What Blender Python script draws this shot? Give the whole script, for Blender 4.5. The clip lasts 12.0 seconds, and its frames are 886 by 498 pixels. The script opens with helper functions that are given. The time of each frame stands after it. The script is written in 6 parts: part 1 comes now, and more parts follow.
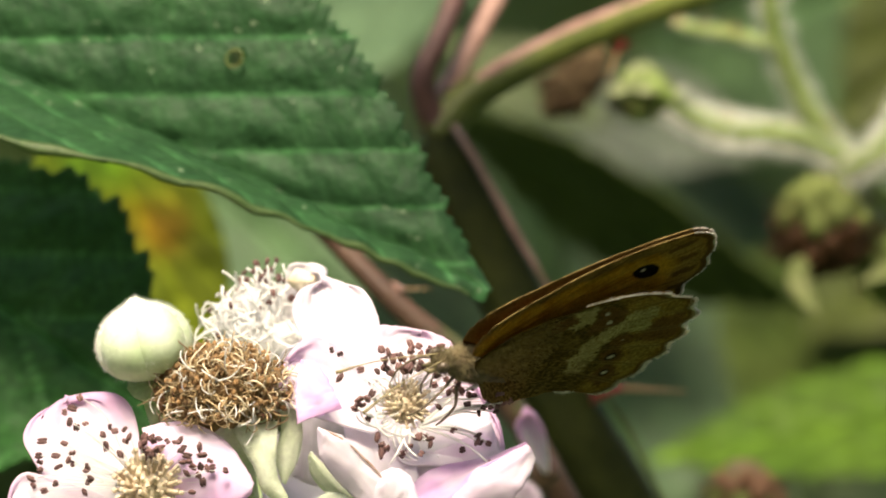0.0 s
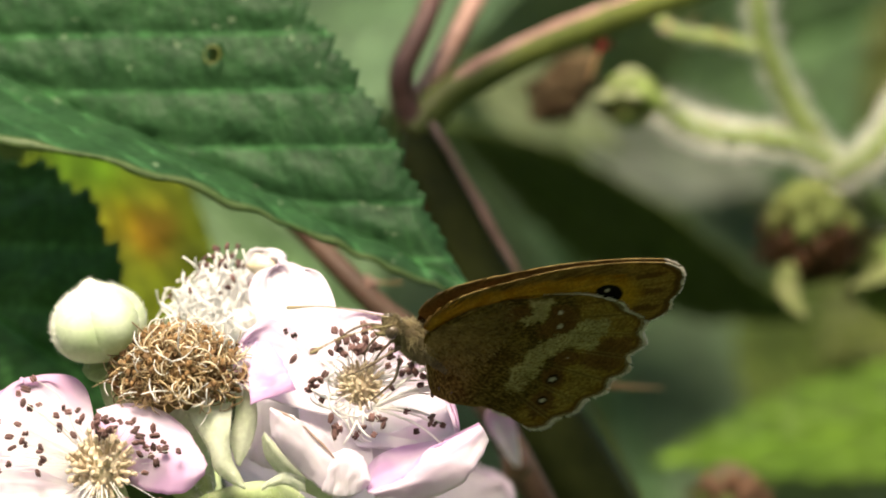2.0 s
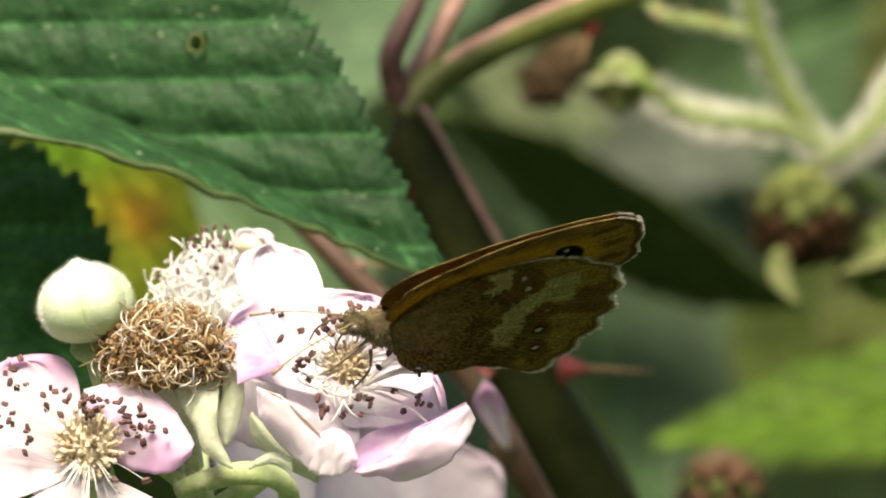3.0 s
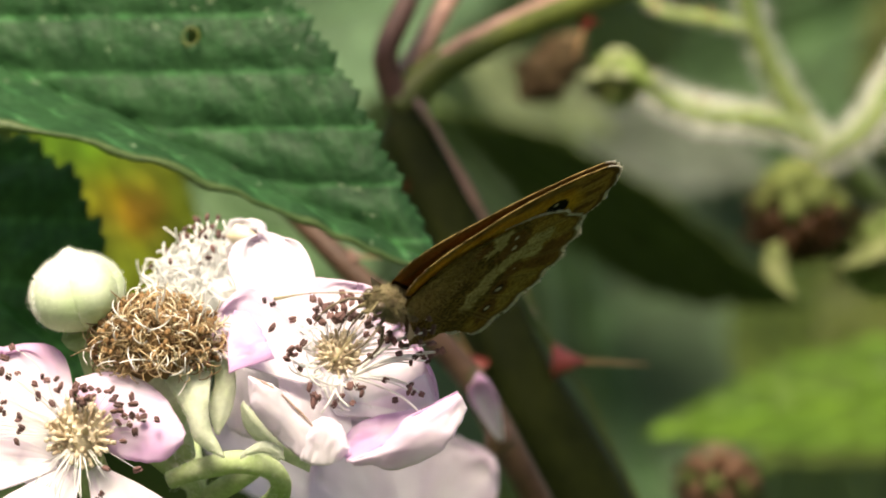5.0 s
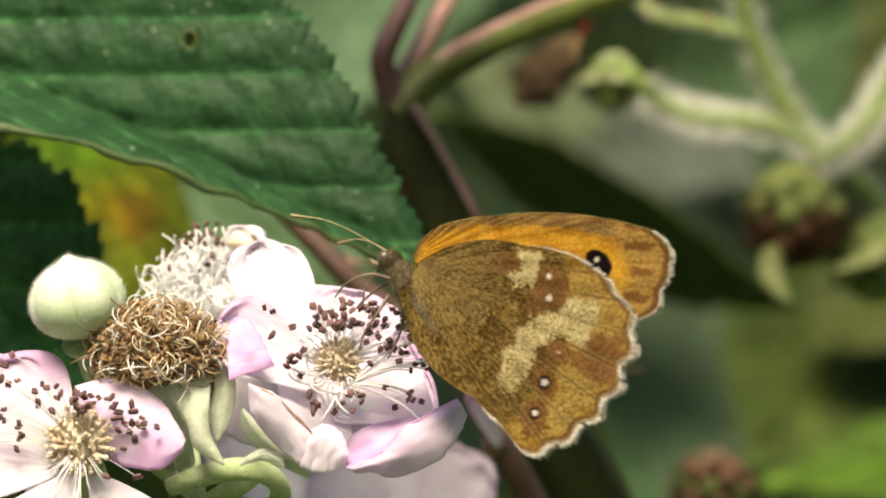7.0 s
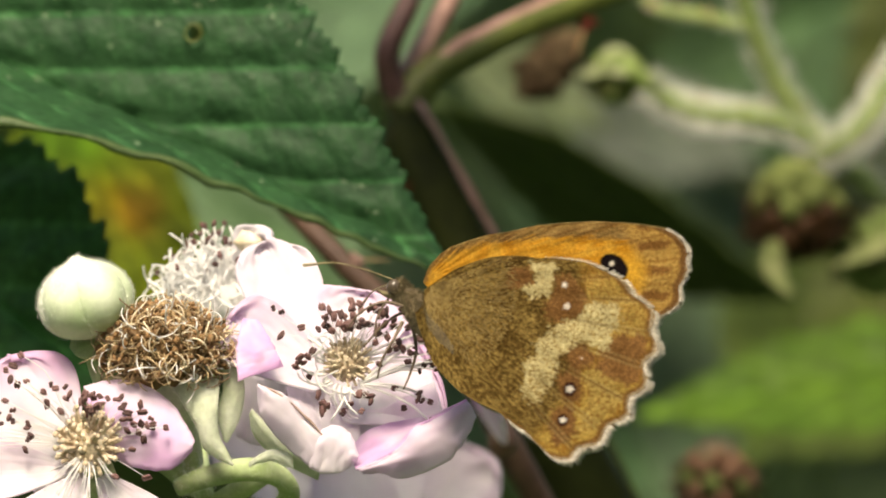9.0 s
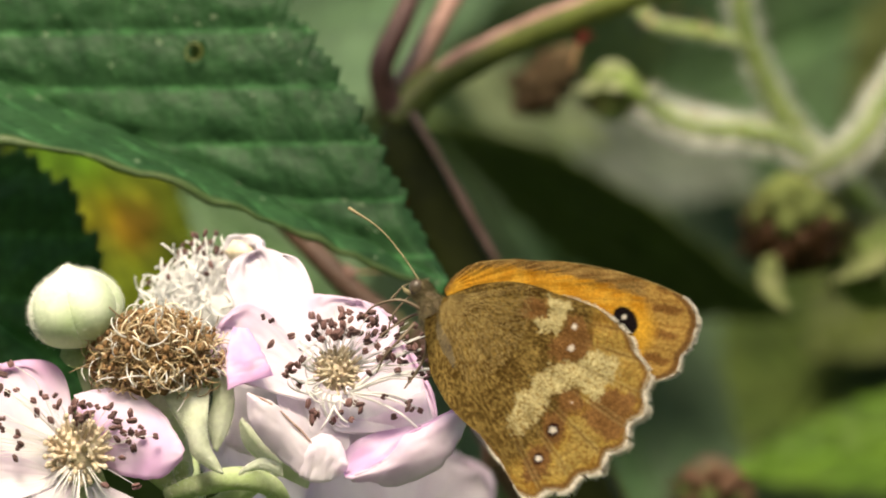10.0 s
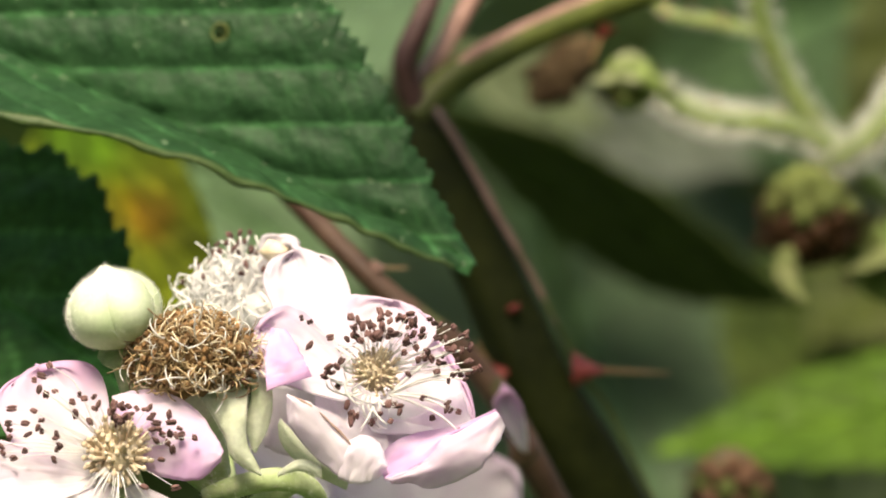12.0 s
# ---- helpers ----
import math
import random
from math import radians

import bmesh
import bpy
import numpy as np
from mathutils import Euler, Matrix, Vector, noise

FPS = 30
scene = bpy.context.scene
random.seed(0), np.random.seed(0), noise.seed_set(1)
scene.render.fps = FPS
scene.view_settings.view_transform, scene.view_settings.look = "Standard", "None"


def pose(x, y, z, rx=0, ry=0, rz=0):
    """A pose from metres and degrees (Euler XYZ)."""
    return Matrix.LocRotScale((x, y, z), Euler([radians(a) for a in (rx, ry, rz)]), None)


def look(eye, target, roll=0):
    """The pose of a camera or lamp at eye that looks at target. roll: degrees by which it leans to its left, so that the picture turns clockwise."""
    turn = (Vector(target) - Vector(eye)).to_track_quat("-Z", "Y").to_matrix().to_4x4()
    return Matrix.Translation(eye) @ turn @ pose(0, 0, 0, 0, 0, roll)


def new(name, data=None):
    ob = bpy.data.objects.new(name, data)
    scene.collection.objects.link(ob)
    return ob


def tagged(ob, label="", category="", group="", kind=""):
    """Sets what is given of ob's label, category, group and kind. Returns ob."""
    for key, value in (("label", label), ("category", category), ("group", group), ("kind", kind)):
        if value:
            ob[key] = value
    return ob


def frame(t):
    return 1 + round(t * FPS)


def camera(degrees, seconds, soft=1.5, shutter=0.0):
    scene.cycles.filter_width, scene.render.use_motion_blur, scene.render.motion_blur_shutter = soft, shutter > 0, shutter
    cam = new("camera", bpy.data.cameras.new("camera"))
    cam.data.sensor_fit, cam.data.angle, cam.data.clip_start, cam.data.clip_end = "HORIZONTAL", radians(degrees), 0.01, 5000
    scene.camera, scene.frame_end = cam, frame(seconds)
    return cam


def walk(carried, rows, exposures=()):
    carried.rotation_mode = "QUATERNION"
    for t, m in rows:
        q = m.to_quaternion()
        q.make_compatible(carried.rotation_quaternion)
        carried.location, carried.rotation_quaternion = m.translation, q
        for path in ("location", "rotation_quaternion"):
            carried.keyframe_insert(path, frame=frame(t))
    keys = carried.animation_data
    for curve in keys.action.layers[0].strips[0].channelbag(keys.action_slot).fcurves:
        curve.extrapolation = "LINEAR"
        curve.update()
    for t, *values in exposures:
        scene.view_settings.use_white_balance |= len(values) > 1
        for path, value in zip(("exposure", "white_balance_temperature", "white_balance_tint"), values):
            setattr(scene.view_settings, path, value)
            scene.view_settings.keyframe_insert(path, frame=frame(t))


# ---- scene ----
import itertools

# ---------------------------------------------------------------- camera
cam = camera(3.742, 12.0, soft=1.9)
cam.data.dof.use_dof = True
cam.data.dof.focus_distance = 1.0
cam.data.dof.aperture_fstop = 41.0
cam.data.dof.aperture_blades = 0
walk(cam, [
    (0.0, pose(-0.0128, -1, 1.1156, 89.242, 0, -0.606)),
    (0.5, pose(0.0039, -1, 1.1023, 89.952, 0, 0.268)),
    (1.0, pose(0.0097, -1, 1.0965, 90.224, 0, 0.507)),
    (1.5, pose(0.0027, -1, 1.1019, 89.951, 0, 0.127)),
    (2.0, pose(0.0128, -1, 1.0984, 90.149, 0, 0.666)),
    (2.5, pose(0.0210, -1, 1.0907, 90.513, 0, 1.024)),
    (3.0, pose(0.0159, -1, 1.0946, 90.281, 0, 0.789)),
    (3.2, pose(0.0167, -1, 1.0914, 90.440, 0, 0.801)),
    (5.0, pose(0.0194, -1, 1.0903, 90.481, 0, 0.954)),
    (5.5, pose(0.0175, -1, 1.0914, 90.411, 0, 0.845)),
    (6.0, pose(0.0163, -1, 1.0938, 90.299, 0, 0.802)),
    (6.5, pose(0.0140, -1, 1.0965, 90.162, 0, 0.692)),
    (7.0, pose(0.0163, -1, 1.0926, 90.380, 0, 0.776)),
    (7.2, pose(0.0121, -1, 1.0938, 90.333, 0, 0.600)),
    (8.8, pose(0.0000, -1, 1.1023, 89.854, 0, 0.014)),
    (9.0, pose(0.0113, -1, 1.0973, 90.113, 0, 0.527)),
    (9.5, pose(0.0167, -1, 1.0918, 90.432, 0, 0.801)),
    (10.0, pose(0.0163, -1, 1.0926, 90.419, 0, 0.771)),
    (10.5, pose(0.0054, -1, 1.1008, 89.975, 0, 0.290)),
    (11.0, pose(0.0086, -1, 1.1023, 89.869, 0, 0.469)),
    (11.5, pose(0.0031, -1, 1.1023, 89.881, 0, 0.159)),
    (12.0, pose(0.0000, -1, 1.1000, 90.000, 0, 0.000)),
], exposures=((0.0, 1.22, 8150, 11), (3.0, 1.25, 8150, 11), (5.5, 1.21, 8150, 11), (7.0, 1.03, 8150, 11), (9.0, 0.94, 8150, 11), (11.0, 0.98, 8150, 11), (12.0, 1.01, 8150, 11)))

# ---------------------------------------------------------------- light
SUN_EL, SUN_AZ = 53.0, 190.0      # degrees above the horizon; east of the way the camera looks (+y)
world = bpy.data.worlds.new("sky")
scene.world = world
world.use_nodes = True
wn = world.node_tree
sky = wn.nodes.new("ShaderNodeTexSky")
sky.sky_type = 'NISHITA'
sky.sun_disc = False
sky.sun_elevation = radians(SUN_EL)
sky.sun_rotation = radians(SUN_AZ)
sky.air_density, sky.dust_density = 1.0, 2.0
wn.nodes["Background"].inputs[1].default_value = 0.10
wn.links.new(sky.outputs[0], wn.nodes["Background"].inputs[0])
sun_data = bpy.data.lights.new("sun", 'SUN')
sun_data.energy, sun_data.angle, sun_data.color = 3.2, radians(22), (1.0, 0.96, 0.88)
sun = new("sun", sun_data)
to_sun = Vector((math.sin(radians(SUN_AZ)) * math.cos(radians(SUN_EL)), math.cos(radians(SUN_AZ)) * math.cos(radians(SUN_EL)), math.sin(radians(SUN_EL))))
sun.matrix_world = look(to_sun * 20, (0, 0, 0))

# ---------------------------------------------------------------- helpers
MM = 0.001


def spot(u, v, d=0.0):
    """A place in the world: u mm to the right and v mm up on the plane of focus, carried d mm further off."""
    k = 1 + d * MM
    return Vector((u * MM * k, d * MM, 1.1 + v * MM * k))


def node_mat(name):
    m = bpy.data.materials.new(name)
    m.use_nodes = True
    nt = m.node_tree
    return m, nt, nt.nodes["Principled BSDF"], nt.nodes["Material Output"]


def surface(name, dark, light, scale, rough=0.55, bump=0.3, depth=0.0002, fine=6.0, through_light=0.0, glow_tint=None, attr=False, mottle=None, gloss=0.5, random_tint=0.0, grain_by=0.2, cells=0.0, cell_bump=0.0, sheen=0.0):
    """A natural surface: two colours in patches, finer grain over them, relief, and light let through thin tissue."""
    m, nt, p, out = node_mat(name)
    N, L = nt.nodes.new, nt.links.new
    co = N("ShaderNodeTexCoord")
    big = N("ShaderNodeTexNoise")
    big.inputs["Scale"].default_value, big.inputs["Detail"].default_value = scale, 4
    small = N("ShaderNodeTexNoise")
    small.inputs["Scale"].default_value, small.inputs["Detail"].default_value = scale * fine, 3
    L(co.outputs["Object"], big.inputs["Vector"])
    L(co.outputs["Object"], small.inputs["Vector"])
    ramp = N("ShaderNodeValToRGB")
    ramp.color_ramp.elements[0].color, ramp.color_ramp.elements[1].color = (*dark, 1), (*light, 1)
    ramp.color_ramp.elements[0].position, ramp.color_ramp.elements[1].position = 0.32, 0.68
    L(big.outputs["Fac"], ramp.inputs["Fac"])
    grain = N("ShaderNodeMapRange")
    grain.inputs["From Min"].default_value, grain.inputs["From Max"].default_value = 0.3, 0.7
    grain.inputs["To Min"].default_value, grain.inputs["To Max"].default_value = 1 - grain_by, 1 + grain_by
    L(small.outputs["Fac"], grain.inputs["Value"])
    mul = N("ShaderNodeMix")
    mul.data_type, mul.blend_type = 'RGBA', 'MULTIPLY'
    mul.inputs["Factor"].default_value = 1.0
    L(grain.outputs["Result"], mul.inputs["B"])
    col = ramp.outputs["Color"]
    if attr:
        a = N("ShaderNodeAttribute")
        a.attribute_name = "pattern"
        am = N("ShaderNodeMix")
        am.data_type, am.blend_type = 'RGBA', 'MULTIPLY'
        am.inputs["Factor"].default_value = 1.0
        L(col, am.inputs["A"])
        L(a.outputs["Color"], am.inputs["B"])
        col = am.outputs["Result"]
    if mottle:
        mo = N("ShaderNodeTexNoise")
        mo.inputs["Scale"].default_value, mo.inputs["Detail"].default_value = mottle[1], 2
        L(co.outputs["Object"], mo.inputs["Vector"])
        mr = N("ShaderNodeMapRange")
        mr.inputs["From Min"].default_value, mr.inputs["From Max"].default_value = mottle[2], mottle[2] + 0.06
        L(mo.outputs["Fac"], mr.inputs["Value"])
        mm = N("ShaderNodeMix")
        mm.data_type = 'RGBA'
        mm.inputs["B"].default_value = (*mottle[0], 1)
        L(mr.outputs["Result"], mm.inputs["Factor"])
        L(col, mm.inputs["A"])
        col = mm.outputs["Result"]
    L(col, mul.inputs["A"])
    col = mul.outputs["Result"]
    if random_tint:
        oi = N("ShaderNodeObjectInfo")
        rr = N("ShaderNodeMapRange")
        rr.inputs["To Min"].default_value, rr.inputs["To Max"].default_value = 1 - random_tint, 1 + random_tint
        L(oi.outputs["Random"], rr.inputs["Value"])
        rm = N("ShaderNodeMix")
        rm.data_type, rm.blend_type = 'RGBA', 'MULTIPLY'
        rm.inputs["Factor"].default_value = 1.0
        L(col, rm.inputs["A"])
        L(rr.outputs["Result"], rm.inputs["B"])
        col = rm.outputs["Result"]
    L(col, p.inputs["Base Color"])
    p.inputs["Roughness"].default_value = rough
    p.inputs["Specular IOR Level"].default_value = gloss
    p.inputs["Sheen Weight"].default_value, p.inputs["Sheen Roughness"].default_value = sheen, 0.5
    p.inputs["Sheen Tint"].default_value = (1.0, 0.80, 0.45, 1)
    b = N("ShaderNodeBump")
    b.inputs["Strength"].default_value, b.inputs["Distance"].default_value = bump, depth
    L(small.outputs["Fac"], b.inputs["Height"])
    if cells:
        vo = N("ShaderNodeTexVoronoi")
        vo.feature = 'DISTANCE_TO_EDGE'
        vo.inputs["Scale"].default_value = cells
        L(co.outputs["Object"], vo.inputs["Vector"])
        vr = N("ShaderNodeMapRange")
        vr.inputs["From Max"].default_value = 0.22
        L(vo.outputs["Distance"], vr.inputs["Value"])
        b2 = N("ShaderNodeBump")
        b2.inputs["Strength"].default_value, b2.inputs["Distance"].default_value = cell_bump, 0.0004
        L(vr.outputs["Result"], b2.inputs["Height"])
        L(b.outputs["Normal"], b2.inputs["Normal"])
        b = b2
    L(b.outputs["Normal"], p.inputs["Normal"])
    if through_light:
        tr = N("ShaderNodeBsdfTranslucent")
        if glow_tint:
            tm = N("ShaderNodeMix")
            tm.data_type, tm.blend_type = 'RGBA', 'MULTIPLY'
            tm.inputs["Factor"].default_value = 1.0
            tm.inputs["B"].default_value = (*glow_tint, 1)
            L(col, tm.inputs["A"])
            L(tm.outputs["Result"], tr.inputs["Color"])
        else:
            L(col, tr.inputs["Color"])
        mx = N("ShaderNodeMixShader")
        mx.inputs["Fac"].default_value = through_light
        L(p.outputs[0], mx.inputs[1])
        L(tr.outputs[0], mx.inputs[2])
        L(mx.outputs[0], out.inputs["Surface"])
    return m


def thing(name, place, label, category, group="", kind=""):
    """An Empty at the base of a thing, to carry its parts."""
    e = new(name)
    e.empty_display_size = 0.002
    e.matrix_basis = Matrix.Translation(place)
    e["base"] = tuple(place)
    return tagged(e, label, category, group, kind)


def origin_of(ob):
    o = Vector((0, 0, 0))
    while ob is not None:
        o = o + Vector(ob.matrix_basis.translation)
        ob = ob.parent
    return o


def part(name, bm, material, parent, label="", smooth=True, thick=0.0, local=False):
    """Links a bmesh, given in world places, as one mesh under its thing."""
    if parent is not None and not local:
        o = origin_of(parent)
        for vert in bm.verts:
            vert.co -= o
    me = bpy.data.meshes.new(name)
    bm.normal_update()
    bm.to_mesh(me)
    bm.free()
    if smooth:
        me.shade_smooth()
    for mt in (material if isinstance(material, (list, tuple)) else [material]):
        me.materials.append(mt)
    ob = new(name, me)
    ob.parent = parent
    if thick:
        so = ob.modifiers.new("thickness", 'SOLIDIFY')
        so.thickness, so.offset = thick, 0.0
    if label:
        ob["label"] = label
    return ob


def sheet(bm, fn, nu, nv, closed=False):
    """A surface from fn(u, v), u and v from 0 to 1."""
    rows = []
    for i in range(nu + 1):
        rows.append([bm.verts.new(fn(i / nu, j / nv)) for j in range(nv if closed else nv + 1)])
    for i in range(nu):
        for j in range(nv):
            k = (j + 1) % nv if closed else j + 1
            bm.faces.new((rows[i][j], rows[i + 1][j], rows[i + 1][k], rows[i][k]))
    return rows


def smooth_path(points, n):
    """n + 1 places along a Catmull-Rom curve through the points."""
    p = [Vector(q) for q in points]
    p = [p[0] * 2 - p[1]] + p + [p[-1] * 2 - p[-2]]
    out = []
    for i in range(n + 1):
        s = i / n * (len(p) - 3)
        k = min(int(s), len(p) - 4)
        a, b, c, d = p[k:k + 4]
        t1 = max((b - a).length, 1e-9) ** 0.5
        t2 = t1 + max((c - b).length, 1e-9) ** 0.5
        t3 = t2 + max((d - c).length, 1e-9) ** 0.5
        t = t1 + (t2 - t1) * (s - k)
        a1, a2, a3 = a.lerp(b, t / t1), b.lerp(c, (t - t1) / (t2 - t1)), c.lerp(d, (t - t2) / (t3 - t2))
        b1, b2 = a1.lerp(a2, t / t2), a2.lerp(a3, (t - t1) / (t3 - t1))
        out.append(b1.lerp(b2, (t - t1) / (t2 - t1)))
    return out


def tube(bm, points, radii, n=24, sides=8, facets=0.0, rough=0.0, seed=0.0, caps=True):
    """A stem through the points; radii are spread evenly along it. facets: how far it is five-angled."""
    path = smooth_path(points, n)
    rings, up = [], Vector((0.3, 0.2, 1)).normalized()
    for i, c in enumerate(path):
        ta = (path[min(i + 1, n)] - path[max(i - 1, 0)]).normalized()
        side = ta.cross(up)
        if side.length < 1e-3:
            side = ta.cross(Vector((1, 0, 0)))
        side.normalize()
        nrm = side.cross(ta).normalized()
        up = nrm
        s = i / n * (len(radii) - 1)
        k = min(int(s), len(radii) - 2)
        r = radii[k] + (radii[k + 1] - radii[k]) * (s - k)
        ring = []
        for j in range(sides):
            a = 2 * math.pi * j / sides
            rr = r * (1 - facets * (0.5 - 0.5 * math.cos(5 * a)))
            if rough:
                rr *= 1 + rough * noise.noise(Vector((c.x, c.y, c.z)) * 400 + Vector((math.cos(a), math.sin(a), seed)) * 2)
            ring.append(bm.verts.new(c + (side * math.cos(a) + nrm * math.sin(a)) * rr))
        rings.append(ring)
    for i in range(n):
        for j in range(sides):
            k = (j + 1) % sides
            bm.faces.new((rings[i][j], rings[i][k], rings[i + 1][k], rings[i + 1][j]))
    if caps:
        bm.faces.new(rings[0][::-1])
        bm.faces.new(rings[-1])
    return path


def blob(bm, centre, radii, turn=None, segs=12, rings=8, bumpy=0.0, seed=0.0):
    m = turn.to_4x4() if turn is not None else Matrix.Identity(4)

    def fn(u, v):
        a, b = math.pi * u, 2 * math.pi * v
        q = Vector((math.sin(a) * math.cos(b), math.sin(a) * math.sin(b), math.cos(a)))
        if bumpy:
            q *= 1 + bumpy * noise.noise(q * 2.5 + Vector((seed, 0, 0)))
        return Vector(centre) + m @ Vector((q.x * radii[0], q.y * radii[1], q.z * radii[2]))
    sheet(bm, fn, rings, segs, closed=True)
    bmesh.ops.remove_doubles(bm, verts=bm.verts, dist=1e-7)


def basis(x, n):
    """A turn whose first axis is x and whose third is n, made square to it."""
    x = Vector(x).normalized()
    n = Vector(n)
    n = (n - x * n.dot(x)).normalized()
    y = n.cross(x)
    return Matrix((x, y, n)).transposed()


# ---------------------------------------------------------------- materials
leaf_green = surface("bramble_leaf", (0.0140, 0.052, 0.0195), (0.0220, 0.076, 0.0275), 260, rough=0.55, bump=0.12, depth=0.0003, fine=5, through_light=0.14, glow_tint=(1.4, 1.6, 0.3), mottle=((0.16, 0.23, 0.14), 1000, 0.69), gloss=0.18, cells=900, cell_bump=0.14, attr=True)
leaf_dark = surface("shaded_leaf", (0.026, 0.100, 0.028), (0.042, 0.14, 0.040), 240, rough=0.5, bump=0.3, depth=0.0003, fine=5, through_light=0.1, glow_tint=(1.2, 1.5, 0.3), gloss=0.12, cells=900, cell_bump=0.12, attr=True)
leaf_yellow = surface("yellowing_leaf", (0.058, 0.088, 0.007), (0.085, 0.112, 0.010), 140, rough=0.8, gloss=0.1, bump=0.3, depth=0.0003, through_light=0.3, glow_tint=(1.1, 1.0, 0.4), attr=True)
leaf_fresh = surface("young_leaf", (0.042, 0.096, 0.009), (0.064, 0.126, 0.015), 120, rough=0.6, bump=0.2, depth=0.0003, gloss=0.2, through_light=0.3, glow_tint=(1.1, 1.1, 0.3), attr=True)
calyx_green = surface("calyx_green", (0.085, 0.125, 0.025), (0.22, 0.26, 0.075), 380, rough=0.8, bump=0.5, depth=0.0003, through_light=0.1)
olive_stem = surface("olive_stem", (0.055, 0.075, 0.009), (0.100, 0.122, 0.018), 220, rough=0.55, bump=0.3, depth=0.0003)
leaf_rim = surface("leaf_rim", (0.070, 0.135, 0.040), (0.13, 0.20, 0.075), 500, rough=0.5, through_light=0.45)
# Dark bark, deepened: the leaves' shade on the cane is put into its colour.
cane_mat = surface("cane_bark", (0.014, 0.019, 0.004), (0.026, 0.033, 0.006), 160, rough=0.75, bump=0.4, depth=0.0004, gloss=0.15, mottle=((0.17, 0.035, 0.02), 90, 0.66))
cane_pink = surface("flushed_stem", (0.28, 0.155, 0.125), (0.44, 0.27, 0.23), 220, rough=0.6, bump=0.4, depth=0.0003, mottle=((0.12, 0.14, 0.04), 150, 0.55))
red_stem = surface("red_stem", (0.075, 0.035, 0.024), (0.15, 0.085, 0.058), 220, rough=0.6, bump=0.4, depth=0.0003, mottle=((0.10, 0.11, 0.04), 150, 0.6))
cane_purple = surface("purple_stem", (0.06, 0.026, 0.026), (0.12, 0.055, 0.05), 220, rough=0.6, bump=0.3, depth=0.0003)
thorn_mat = surface("thorn", (0.20, 0.026, 0.024), (0.32, 0.06, 0.05), 600, rough=0.4, bump=0.1)
thorn_tip_mat = surface("thorn_tip", (0.30, 0.17, 0.07), (0.40, 0.25, 0.12), 600, rough=0.4, bump=0.1)
hairy_green = surface("downy_green", (0.15, 0.24, 0.05), (0.28, 0.36, 0.12), 380, rough=0.8, bump=0.5, depth=0.0003, through_light=0.1)
stalk_green = surface("flower_stalk", (0.42, 0.55, 0.25), (0.55, 0.66, 0.40), 420, rough=0.9, gloss=0.1, bump=0.3, depth=0.0002, through_light=0.25, grain_by=0.1)
bract_mat = surface("downy_bract", (0.64, 0.71, 0.53), (0.76, 0.81, 0.68), 420, rough=0.9, gloss=0.1, bump=0.3, depth=0.0002, through_light=0.40, grain_by=0.08)
bud_mat = surface("downy_bud", (0.60, 0.70, 0.50), (0.74, 0.80, 0.66), 260, rough=0.9, bump=0.15, depth=0.0002, fine=9, through_light=0.1, grain_by=0.05, attr=True)
fuzz_mat = surface("white_down", (0.82, 0.84, 0.76), (0.90, 0.90, 0.85), 300, rough=0.9, bump=0.0, through_light=0.3)
petal_mat = surface("petal", (0.90, 0.86, 0.92), (0.95, 0.925, 0.96), 220, rough=0.9, gloss=0.08, bump=0.22, depth=0.00012, fine=4, through_light=0.46, attr=True, grain_by=0.03)
filament_mat = surface("white_filament", (0.90, 0.90, 0.89), (0.94, 0.94, 0.93), 900, rough=0.6, bump=0.0, through_light=0.38, grain_by=0.04)
anther_mat = surface("anther", (0.085, 0.040, 0.040), (0.20, 0.105, 0.095), 1400, rough=0.7, bump=0.4, depth=0.0001, random_tint=0.45)
dry_anther_mat = surface("withered_anther", (0.16, 0.085, 0.035), (0.34, 0.20, 0.09), 1400, rough=0.8, bump=0.4, depth=0.0001, random_tint=0.4)
carpel_mat = surface("carpel", (0.54, 0.42, 0.29), (0.82, 0.73, 0.56), 900, rough=0.6, bump=0.2, depth=0.0001, through_light=0.1)
browned_mat = surface("browned_edge", (0.42, 0.27, 0.21), (0.66, 0.48, 0.42), 1500, rough=0.8, bump=0.3, through_light=0.2)
dry_brown = surface("dry_filament", (0.20, 0.130, 0.062), (0.44, 0.33, 0.19), 900, rough=0.7, bump=0.2, random_tint=0.5)
dry_pale = surface("pale_dry_filament", (0.66, 0.54, 0.36), (0.86, 0.78, 0.62), 900, rough=0.7, bump=0.1, random_tint=0.25)
downy_sepal = surface("downy_sepal", (0.20, 0.25, 0.11), (0.36, 0.39, 0.23), 380, rough=0.9, bump=0.4, depth=0.0003, through_light=0.25)
pale_sepal = surface("pale_sepal", (0.13, 0.17, 0.05), (0.24, 0.26, 0.115), 380, rough=0.85, bump=0.4, depth=0.0003, through_light=0.25)
dry_head_mat = surface("seed_head", (0.10, 0.045, 0.022), (0.20, 0.10, 0.05), 500, rough=0.7, bump=0.3)
withered_brown = surface("withered_brown", (0.040, 0.024, 0.008), (0.095, 0.058, 0.020), 400, rough=0.8, bump=0.4)
berry_mat = surface("unripe_berry", (0.026, 0.011, 0.004), (0.062, 0.028, 0.009), 500, rough=0.6, gloss=0.2, bump=0.2)
wing_mat = surface("wing_scales", (0.46, 0.425, 0.36), (0.63, 0.60, 0.53), 700, rough=0.75, bump=0.7, depth=0.00015, fine=7, through_light=0.22, glow_tint=(1.35, 0.88, 0.45), attr=True, gloss=0.04, grain_by=0.26)
